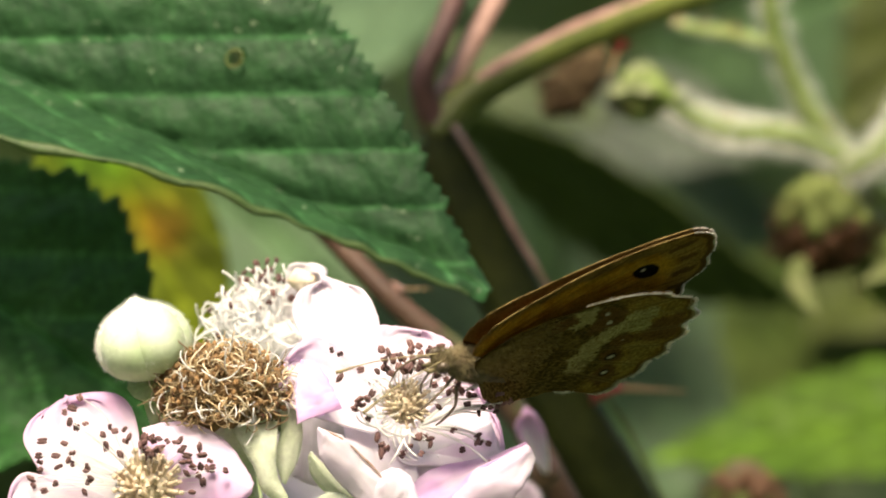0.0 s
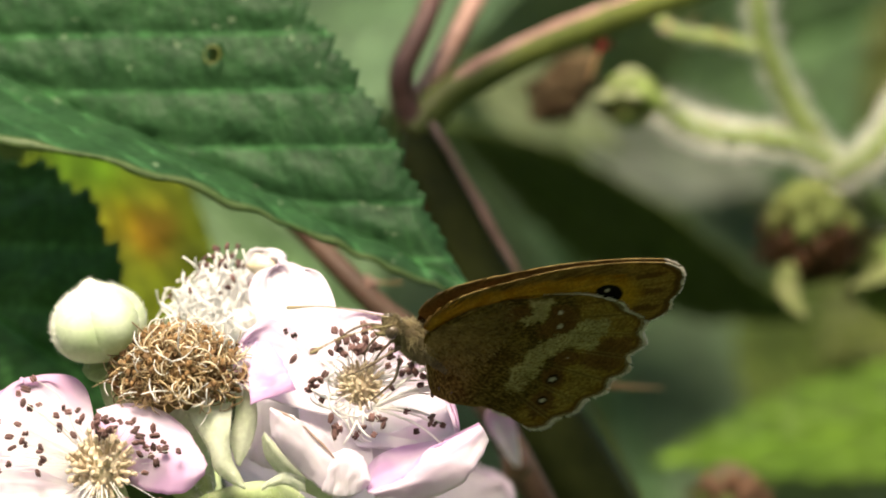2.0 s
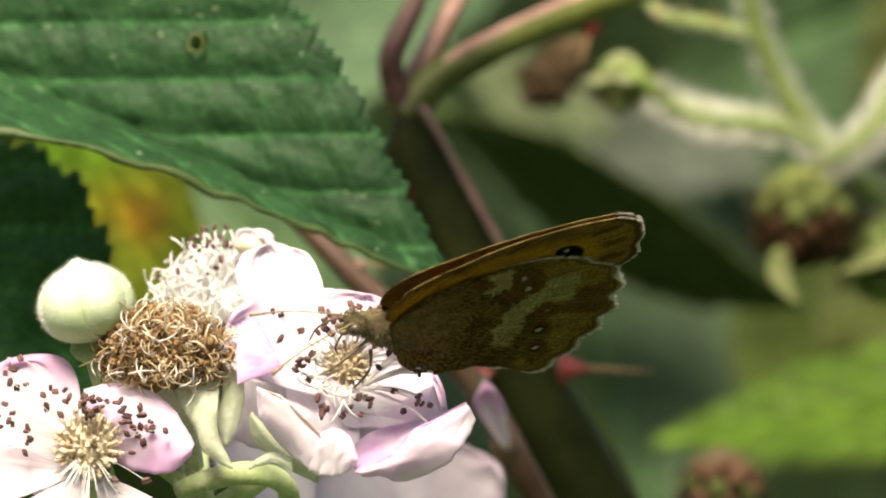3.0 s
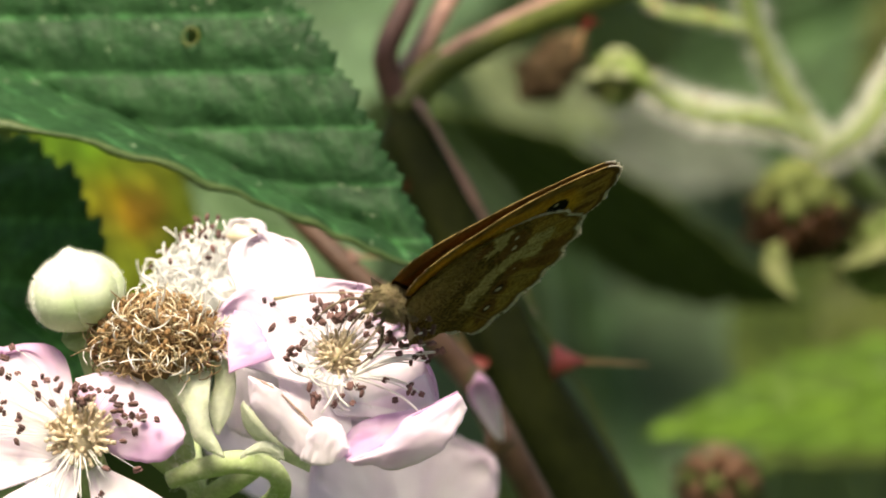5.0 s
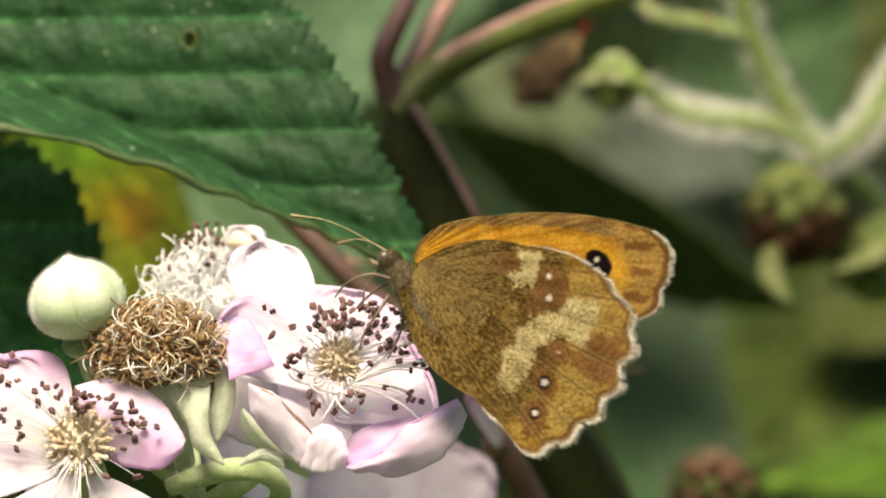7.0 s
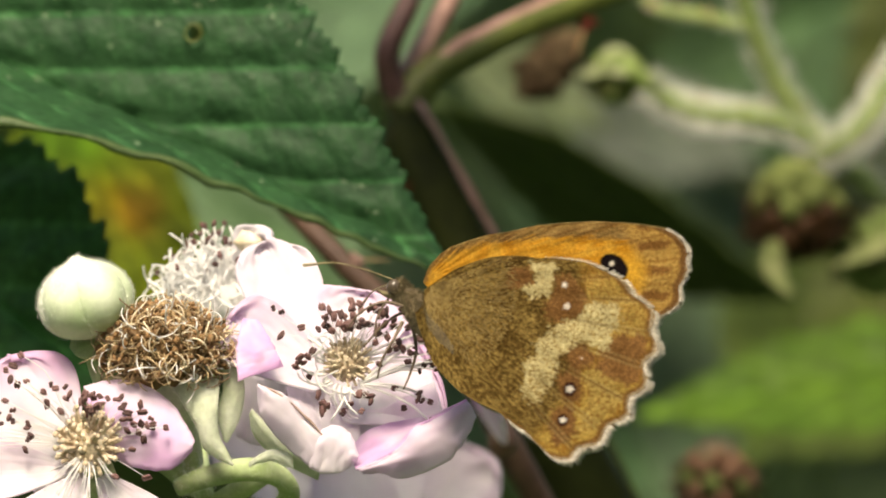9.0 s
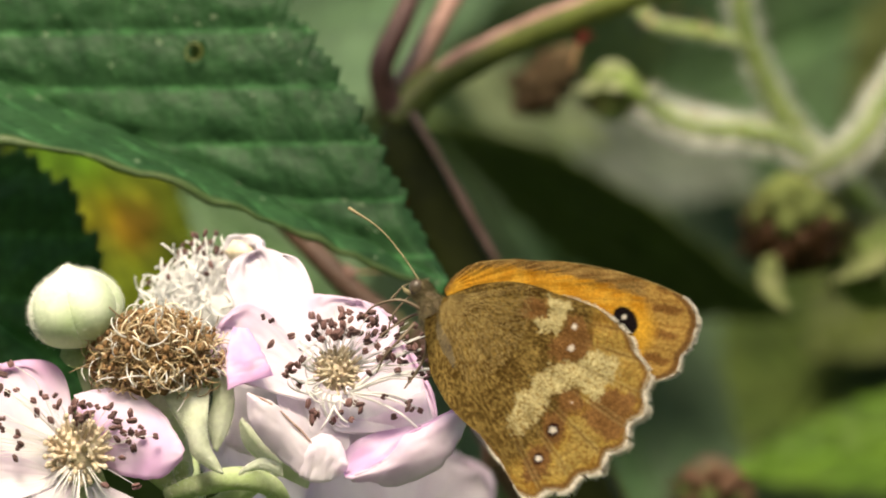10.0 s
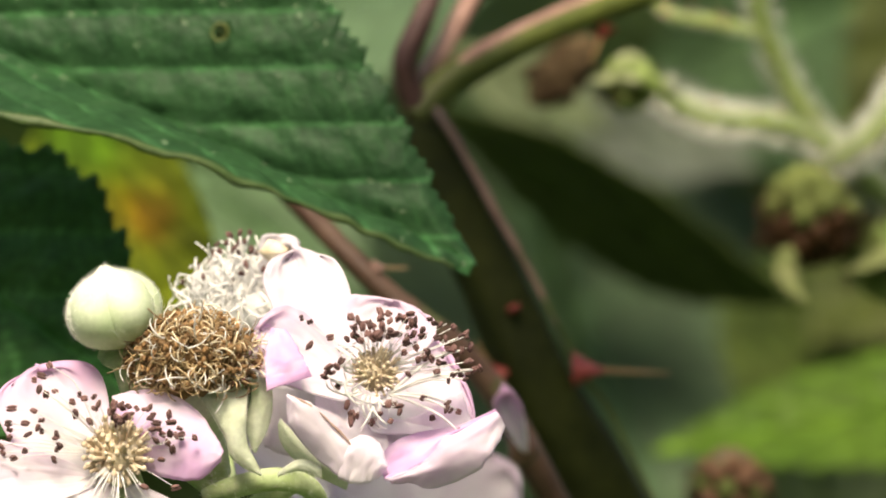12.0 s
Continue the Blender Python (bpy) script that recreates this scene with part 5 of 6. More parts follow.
# Leaves behind the camera, never in view, added to hold back low skylight.
rng = random.Random(6)
verts, faces = [], []
for i in range(7000):
    a = rng.uniform(math.pi * 0.86, math.pi * 2.14)
    rad = rng.uniform(2.8, 3.8)
    c = Vector((math.cos(a) * rad, math.sin(a) * rad, rng.uniform(0.0, 2.9)))
    s = rng.uniform(0.06, 0.13)
    m = basis((rng.uniform(-1, 1), rng.uniform(-1, 1), rng.uniform(-1, 0.4)), (-c.x + rng.uniform(-1, 1), -c.y + rng.uniform(-1, 1), rng.uniform(0.0, 2.5)))
    n0 = len(verts)
    for p in ((-1, 0, 0), (-0.4, 0.5, 0.1), (0.3, 0.45, 0.08), (1, 0, -0.1), (0.3, -0.45, 0.08), (-0.4, -0.5, 0.1), (-0.4, 0, 0), (0.3, 0, 0)):
        verts.append(c + m @ Vector(p) * s)
    faces += [(n0, n0 + 6, n0 + 1), (n0 + 1, n0 + 6, n0 + 7, n0 + 2), (n0 + 2, n0 + 7, n0 + 3), (n0, n0 + 5, n0 + 6), (n0 + 5, n0 + 4, n0 + 7, n0 + 6), (n0 + 4, n0 + 3, n0 + 7)]
me = bpy.data.meshes.new("hedge")
me.from_pydata(verts, [], faces)
me.materials.append(far_leaf)
tagged(new("hedge", me), "unseen leafy green hedge behind the camera, added to cut skylight", "hedge", kind="stuff")

# ---------------------------------------------------------------- butterfly
FORE = ((75, 0.9), (66, 1.75), (43, 4.4), (30.5, 7.1), (22.4, 11.0), (15.2, 15.6), (11.1, 18.65), (8.8, 19.5), (6.4, 20.05), (4, 20.15), (0, 20.0), (-3.8, 19.85), (-8.6, 18.7), (-14, 17.9), (-24, 15.5), (-36, 11.5), (-48, 6.0))
HIND = ((34, 2.6), (26.6, 5.1), (15, 8.6), (9.2, 11.9), (2.7, 14.7), (-4.1, 16.8), (-9.9, 18.1), (-26.4, 18.5), (-40, 17.9), (-48, 17.3), (-51.7, 16.4), (-53.5, 13.8), (-57.5, 11.0), (-68, 8.5), (-79, 5.8), (-84, 3.9), (-91, 2.2))


def radius(table, deg):
    xs = [-a for a, _ in table]
    return float(np.interp(-deg, xs, [r for _, r in table]))


def inside(poly, x, y):
    """Signed distance to a polygon, positive within."""
    best, hit = 1e9, False
    for (ax, ay), (bx, by) in zip(poly, poly[1:] + poly[:1]):
        t = max(0, min(1, ((x - ax) * (bx - ax) + (y - ay) * (by - ay)) / ((bx - ax) ** 2 + (by - ay) ** 2)))
        best = min(best, math.hypot(x - ax - t * (bx - ax), y - ay - t * (by - ay)))
        if (ay > y) != (by > y) and x < (bx - ax) * (y - ay) / (by - ay) + ax:
            hit = not hit
    return best if hit else -best


def mixed(a, b, f):
    f = min(1.0, max(0.0, f))
    return tuple(p + (q - p) * f for p, q in zip(a, b))


ORANGE, PALE, GREY = (0.60, 0.25, 0.025), (0.72, 0.66, 0.39), (0.66, 0.62, 0.53)
BLACK, WHITE = (0.010, 0.006, 0.008), (0.95, 0.93, 0.92)
BAND = [(11.6, -2.2), (12.6, -1.1), (13.5, -1.2), (14.6, -1.5), (14.8, -2.7), (14.2, -3.6), (14.1, -4.6), (13.3, -4.9), (12.6, -4.3), (11.7, -4.0), (10.8, -4.8), (10.2, -5.3), (9.9, -6.8), (9.4, -7.6), (8.8, -8.6), (7.8, -8.3), (7.4, -7.3), (7.9, -6.4), (7.6, -5.6), (8.8, -5.0), (8.4, -4.2), (9.2, -3.5), (10.3, -2.7)]
PATCH = [(8.0, 1.9), (9.8, 1.7), (9.8, 0.9), (9.6, 0.3), (9.4, -0.5), (8.3, -0.6), (7.4, -0.4), (7.3, 0.1), (8.3, 0.2), (8.5, 0.9), (8.1, 1.2)]
GOLD = [(12.3, -6.4), (13.7, -5.4), (14.8, -7.0), (15.2, -8.5), (13.8, -10.0), (12.4, -11.1), (11.3, -11.7), (12.1, -9.9), (12.5, -8.1)]
UPPER = [(12.1, 0.8), (14.7, -0.1), (16.7, -1.4), (17.6, -2.8), (16.8, -3.7), (14.7, -3.6), (14.6, -1.5), (13.5, -1.0), (12.4, -0.6)]
CLOUDS = (
    [(9.8, 0.9), (11.1, 0.9), (12.2, -0.4), (12.2, -1.9), (11.3, -2.2), (10.5, -2.6), (9.3, -2.4), (9.0, -1.2), (9.7, -0.5)],
    [(6.3, 1.7), (7.9, 1.6), (8.3, 0.5), (7.2, -0.3), (5.9, 0.1)],
    [(13.3, -4.9), (14.5, -3.6), (16.8, -3.7), (17.3, -5.5), (16.9, -6.7), (15.7, -7.6), (14.2, -6.9), (13.1, -6.4)],
    [(10.2, -6.3), (11.8, -6.4), (12.3, -7.8), (11.9, -8.7), (11.1, -8.9), (10.3, -8.0)],
    [(9.8, -8.9), (11.4, -8.9), (11.9, -10.5), (11.3, -11.7), (10.2, -11.8), (9.5, -10.4)],
    [(10.9, -4.5), (12.2, -4.3), (13.3, -5.2), (12.7, -6.1), (11.4, -6.4), (10.8, -5.6)])
DOTS = ((10.55, 0.14, 0.24), (10.78, -1.46, 0.30), (11.96, -5.34, 0.11), (11.17, -7.61, 0.31), (10.71, -9.91, 0.27))
COSTA = ([0.9, 1.75, 4.4, 7.1, 11.0, 15.6, 18.65, 19.5], [75, 66, 43, 30.5, 22.4, 15.2, 11.1, 8.8])


def under_fore(x, y, rho):
    """Orange, streaked along the veins, a black eyespot, a tan front edge and apex barred with chestnut, and a pale margin."""
    f, r, deg, rad = rho
    n1, n2, n3 = noise.noise(Vector((x, y, 0)) * 0.9), noise.noise(Vector((x, y, 4)) * 5.0), noise.noise(Vector((x, y, 6)) * 11.0)
    grain = noise.noise(Vector((r * 0.5, deg * 1.3, 4)))
    c = mixed((0.64, 0.29, 0.028), (0.84, 0.50, 0.085), 0.45 + 0.7 * n1 + 0.9 * grain + 0.12 * n3)
    edge = float(np.interp(r, *COSTA))
    d = r * radians(max(0.0, edge - deg))
    wide = 0.5 + 0.075 * r + 0.5 * grain + 0.2 * n2
    c = mixed(c, mixed((0.40, 0.27, 0.105), (0.17, 0.090, 0.030), 0.45 + 1.3 * grain + 0.9 * n3), (wide - d) * 2.6)
    c = mixed(c, (0.15, 0.075, 0.022), 0.55 * math.exp(-((d - wide) / 0.16) ** 2) * (0.6 + grain))
    apex = (r - 15.9 + 0.5 * n1 + 0.16 * y) * 0.9
    c = mixed(c, mixed((0.58, 0.39, 0.13), (0.36, 0.20, 0.055), 0.4 + 1.2 * n2 + 0.8 * n3), apex)
    bar = math.sin(deg * 1.05 + 0.9 * n1) + 0.6 * n2
    c = mixed(c, (0.25, 0.125, 0.040), bar * 2.4 * min(1.0, max(0.0, (1.3 - abs(r - 17.6 - 0.4 * n1)) * 1.2)))
    for vd in (22, 15, 9.5, 4.0, -1.5, -7.0, -13.0, -19.0):
        off = abs(deg - vd - 0.02 * (r - 8) ** 2 * (vd - 4) / 40) * r * 0.01745
        c = mixed(c, (0.26, 0.12, 0.025), 0.65 * math.exp(-(off / 0.07) ** 2) * min(1.0, max(0.0, (r - 8) * 0.2)))
    c = mixed(c, (0.80, 0.46, 0.065), (1.9 - math.hypot(x - 15.3, y - 0.9)) * 0.8)
    u, v = (x - 14.2) * 0.80 - (y - 1.45) * 0.60, (x - 14.2) * 0.60 + (y - 1.45) * 0.80
    e = math.hypot(u / 1.30, v / 0.88)
    c = mixed(c, BLACK, (1.0 + 0.05 * n2 - e) * 9)
    c = mixed(c, WHITE, (0.21 + 0.05 * n3 - math.hypot(x - 14.02, y - 1.72)) * 16)
    if deg < 12:
        c = mixed(c, (0.20, 0.105, 0.04), (0.75 - (rad - r)) * 5)
        c = mixed(c, mixed((0.66, 0.61, 0.52), (0.30, 0.22, 0.13), 0.35 + 1.6 * n2 + n3), (0.22 + 0.20 * n2 - (rad - r)) * 8)
    return c


def under_hind(x, y, rho):
    """A gold-speckled brown root, a ragged pale band and patch, chestnut clouds round white dots, ochre outside, a grey margin."""
    wx = x + 0.30 * noise.noise(Vector((x, y, 1)) * 1.8) + 0.32 * noise.noise(Vector((x, y, 3)) * 4) + 0.20 * noise.noise(Vector((x, y, 13)) * 9)
    wy = y + 0.30 * noise.noise(Vector((x, y, 9)) * 1.8) + 0.32 * noise.noise(Vector((x, y, 6)) * 4) + 0.20 * noise.noise(Vector((x, y, 16)) * 9)
    n1, n2, n3 = noise.noise(Vector((x, y, 2)) * 0.8), noise.noise(Vector((x, y, 5)) * 4.0), noise.noise(Vector((x, y, 8)) * 9)
    r = math.hypot(x, y)
    ang = math.atan2(y, x)
    n4 = noise.noise(Vector((r * 2.4, ang * 52, 7)))
    c = mixed((0.105, 0.062, 0.018), (0.37, 0.27, 0.095), 0.42 + 0.6 * n2 + 1.1 * n4 + 1.0 * n3 + 0.5 * n1 - max(0.0, r - 6) * 0.045)
    out = r - 12.6 + 0.18 * (y + 6)
    c = mixed(c, mixed((0.33, 0.180, 0.040), (0.56, 0.40, 0.115), 0.5 + 1.2 * n1 + 1.0 * n2 + 0.6 * n3), out * 0.9)
    c = mixed(c, mixed((0.33, 0.20, 0.055), (0.60, 0.46, 0.16), 0.5 + 1.3 * n2 + 0.9 * n3), (inside(GOLD, wx, wy) + 0.15) * 3)
    c = mixed(c, mixed((0.36, 0.21, 0.055), (0.56, 0.41, 0.13), 0.5 + 1.2 * n2 + 0.9 * n3), (inside(UPPER, wx, wy) + 0.15) * 3)
    for k, ring in enumerate(CLOUDS):
        c = mixed(c, mixed((0.165, 0.082, 0.032), (0.31, 0.165, 0.064), 0.5 + 0.8 * n2 + 0.7 * n3 + (0.3 if k == 2 else 0)), (inside(ring, wx, wy) + 0.12) * 3.2)
    band = inside(BAND, wx, wy)
    c = mixed(c, mixed(PALE, (0.32, 0.22, 0.075), 0.16 + 1.3 * n2 + 1.4 * n3 + 0.35 * max(0.0, -y - 5.5) * 0.4), (band + 0.10) * 6)
    c = mixed(c, mixed(PALE, (0.40, 0.29, 0.10), 0.10 + 0.8 * n2 + 0.6 * n3), (inside(PATCH, wx, wy) + 0.10) * 6)
    for vd in (-46, -38, -29, -20, -12, -4, 3):
        off = abs(math.degrees(ang) - vd) * r * 0.01745
        c = mixed(c, (0.15, 0.075, 0.025), 0.7 * math.exp(-(off / 0.07) ** 2) * min(1.0, max(0.0, (r - 10) * 0.3)))
        c = mixed(c, (0.62, 0.52, 0.26), 0.35 * math.exp(-((off - 0.17) / 0.07) ** 2) * min(1.0, max(0.0, (r - 11) * 0.3)))
    for k, (dx, dy, dr) in enumerate(DOTS):
        e = math.hypot(x - dx, y - dy)
        if k > 2:
            c = mixed(c, (0.035, 0.010, 0.010), (dr * 2.1 + 0.12 * n2 - math.hypot((x - dx) * 1.1, y - dy)) * 5)
        c = mixed(c, WHITE, (dr * 0.98 + 0.14 * n3 - e) * 12)
    rim = rho[3] - rho[1]
    if -57 < rho[2] < 8:
        fade = min(1.0, (8 - rho[2]) / 9, (57 + rho[2]) / 5)
        c = mixed(c, (0.26, 0.14, 0.045), (0.80 - rim) * 5 * (0.8 + n1) * fade)
        c = mixed(c, mixed((0.66, 0.61, 0.51), (0.32, 0.24, 0.15), 0.35 + 1.6 * n2 + 0.8 * n3), (0.42 + 0.22 * n2 - rim) * 7 * fade)
    return c


def upper_fore(x, y, rho):
    r = math.hypot(x, y)
    c = mixed(ORANGE, (0.075, 0.04, 0.02), (r - 14.6 + 0.6 * noise.noise(Vector((x, y, 3)))) * 1.2)
    e = math.hypot(x - 13.9, y - 1.8)
    c = mixed(c, BLACK, (1.0 - e) * 6)
    c = mixed(c, WHITE, (0.25 - e) * 12)
    d = rho[1] * radians(max(0.0, float(np.interp(rho[1], *COSTA)) - rho[2]))
    c = mixed(c, (0.32, 0.225, 0.10), (3.0 - d) * 1.2)
    return mixed(c, (0.40, 0.32, 0.22), (0.55 - (rho[3] - rho[1])) * 6)


def upper_hind(x, y, rho):
    c = mixed((0.09, 0.05, 0.022), ORANGE, (inside([(5, -1), (12, -1), (12.5, -6), (9, -8.5), (6, -6)], x, y) + 0.3) * 1.2)
    return mixed(c, GREY, (0.55 - (rho[3] - rho[1])) * 6)


def gap(x, y):
    """How far a place on the wing lies from the line of the abdomen, in mm."""
    t = max(0.0, min(1.0, ((x - 0.4) * 4.4 + (y + 1.6) * -5.4) / (4.4 ** 2 + 5.4 ** 2)))
    return math.hypot(x - 0.4 - 4.4 * t, y + 1.6 + 5.4 * t)


wing_colours = {}


def scallop(deg):
    """The wavy outer margin, in mm."""
    if deg >= 4:
        return 0.0
    return (0.34 if deg > -34 else 0.22) * math.sin(radians(deg) * 42) * min(1, (4 - deg) / 8) * (1 if deg > -54 else 0) - 0.1 + 0.10 * noise.noise(Vector((deg * 2.1, 3, 1)))


def tornus_curl(f, deg):
    """How far the hind corner bends outwards, in mm."""
    return 0.9 * max(0.0, (-36 - deg) / 18) ** 1.5 * max(0.0, f - 0.45) ** 1.5


def wing(name, parent, table, centre, under, upper, side, depth, label, bulge=0.0):
    """A scaled wing: outer skin (the underside) and inner skin (the upperside), joined round the edge, veined and scalloped."""
    nt_, nr = 270, 170
    a0, a1 = table[0][0], table[-1][0]
    verts, cols, faces = [], [], []
    for skin in (1, -1):
        for i in range(nt_ + 1):
            deg = a0 + (a1 - a0) * i / nt_
            rad = radius(table, deg)
            rad += scallop(deg)
            for j in range(nr + 1):
                f = j / nr
                r = rad * f
                x, y = centre[0] + r * math.cos(radians(deg)), centre[1] + r * math.sin(radians(deg))
                vein = 0.05 * math.cos(radians(deg) * 42) * min(1.0, f * 1.6)
                z = side * (depth + 0.65 * (1 - min(1.0, r / 14.0)) ** 1.3 + bulge * math.exp(-(gap(x, y) / 1.25) ** 2) + 0.03 * skin * (1 - f ** 8) + 0.85 * vein + (tornus_curl(f, deg) if bulge else 0.0))
                verts.append((x * MM, y * MM, z * MM))
                if (name, skin) not in wing_colours:
                    c = (under if skin > 0 else upper)(x, y, (f, r, deg, rad)) if skin > 0 or (i + j) % 2 == 0 else c
                    cols.append((*c, 1))
        if (name, skin) not in wing_colours:
            wing_colours[name, skin], cols = cols, []
    n = (nt_ + 1) * (nr + 1)
    for k in (0, n):
        for i in range(nt_):
            for j in range(nr):
                q = (k + i * (nr + 1) + j, k + (i + 1) * (nr + 1) + j, k + (i + 1) * (nr + 1) + j + 1, k + i * (nr + 1) + j + 1)
                faces.append(q if (k == 0) == (side < 0) else q[::-1])
    for i in range(nt_):
        a, b = i * (nr + 1) + nr, (i + 1) * (nr + 1) + nr
        faces.append((a, b, b + n, a + n))
    me = bpy.data.meshes.new(name)
    me.from_pydata(verts, [], faces)
    me.shade_smooth()
    me.materials.append(wing_mat)
    at = me.color_attributes.new("pattern", 'FLOAT_COLOR', 'POINT')
    at.data.foreach_set("color", [c for skin in (1, -1) for q in wing_colours[name, skin] for c in q])
    ob = new(name, me)
    ob.parent = parent
    ob["label"] = label
    return ob


fly = tagged(new("butterfly"), "brown and orange butterfly with closed eyespotted wings", "butterfly")
AXIS = Vector((0.62, -0.78, 0)).normalized()


def flat(x, y, z=0.0):
    return Vector((x, y, z)) * MM


body_turn = basis(AXIS, (0, 0, 1))
bm = bmesh.new()
blob(bm, flat(-0.35, -1.7), (2.5 * MM, 1.15 * MM, 1.25 * MM), turn=body_turn, segs=18, rings=14, bumpy=0.12)
thorax = part("thorax", bm, body_mat, fly, "furry olive-grey thorax", local=True)
bm = bmesh.new()
tube(bm, [flat(0.2, -2.2), flat(1.9, -4.0), flat(3.4, -5.8), flat(4.8, -7.4)], [1.2 * MM, 1.05 * MM, 0.8 * MM, 0.25 * MM], n=26, sides=14, rough=0.04)
part("abdomen", bm, body_mat, fly, local=True)
bm = bmesh.new()
blob(bm, flat(-2.3, 0.25), (0.70 * MM, 0.75 * MM, 0.8 * MM), turn=body_turn, segs=14, rings=10, bumpy=0.1)
head = part("head", bm, body_mat, fly, local=True)
for s in (-1, 1):
    bm = bmesh.new()
    blob(bm, flat(-2.5, 0.35, s * 0.66), (0.52 * MM, 0.60 * MM, 0.42 * MM), segs=12, rings=8)
    part("eye", bm, eye_mat, head, "olive-grey compound eye", local=True)
    bm = bmesh.new()
    tube(bm, [flat(-2.8, -0.15, s * 0.25), flat(-3.4, -0.05, s * 0.3), flat(-3.8, 0.25, s * 0.25)], [0.22 * MM, 0.17 * MM, 0.05 * MM], n=10, sides=7, rough=0.2)
    part("palp", bm, body_fur, head, "pale bristly palp", local=True)
bm = bmesh.new()
tube(bm, [flat(-2.95, -0.25), flat(-3.5, -1.0), flat(-4.0, -2.3), flat(-3.9, -3.4)], [0.10 * MM, 0.08 * MM, 0.06 * MM], n=14, sides=6)
part("proboscis", bm, leg_mat, head, local=True)
antennae = []
for s in (-1, 1):
    bm = bmesh.new()
    tube(bm, [flat(0, 0), flat(-2.4, 0.5), flat(-5.0, 0.7), flat(-7.6, 0.2)], [0.055 * MM, 0.05 * MM, 0.05 * MM, 0.055 * MM, 0.14 * MM], n=24, sides=6)
    ob = part("antenna", bm, antenna_mat, head, "banded clubbed antenna", local=True)
    antennae.append((ob, flat(-2.45, 0.85, s * 0.33)))
for pts in (
        [(-1.5, -1.2, 0.7), (-3.0, -1.0, 1.6), (-4.7, -1.9, 1.9), (-5.6, -2.9, 1.5)],
        [(-1.6, -2.4, 1.0), (-2.0, -3.8, 1.7), (-2.9, -5.4, 1.6), (-3.3, -6.6, 1.2)],
        [(-1.5, -1.2, -0.7), (-3.2, -1.4, -1.8), (-4.8, -2.6, -2.2), (-5.5, -3.6, -2.0)],
        [(-1.4, -2.4, -1.0), (-1.4, -4.0, -1.9), (-1.9, -5.6, -2.2), (-2.3, -6.8, -2.0)]):
    bm = bmesh.new()
    tube(bm, [flat(*p) for p in pts], [0.16 * MM, 0.11 * MM, 0.085 * MM, 0.06 * MM], n=16, sides=6)
    part("leg", bm, leg_mat, fly, "thin banded leg", local=True)
rng = random.Random(77)
verts, faces = [], []
for i in range(6500):
    q = Vector([rng.gauss(0, 1) for _ in range(3)]).normalized()
    if rng.random() < 0.82:
        foot = flat(-0.35, -1.7) + body_turn @ Vector((q.x * 2.45, q.y * 1.1, q.z * 1.2)) * MM
    else:
        foot = flat(-2.3, 0.25) + q * 0.74 * MM
    way = (q * 0.7 + body_turn @ Vector((0.9, 0, 0)) + Vector([rng.uniform(-0.7, 0.7) for _ in range(3)])).normalized()
    sd = way.orthogonal().normalized() * 0.00003
    n0 = len(verts)
    verts += [foot - sd, foot + sd, foot + way * rng.uniform(0.0003, 0.0007)]
    faces.append((n0, n0 + 1, n0 + 2))
me = bpy.data.meshes.new("fur")
me.from_pydata(verts, [], faces)
me.materials.append(body_fur)
fur = new("fur", me)
fur.parent = thorax
tagged(fur, "olive-grey hairs", kind="stuff")

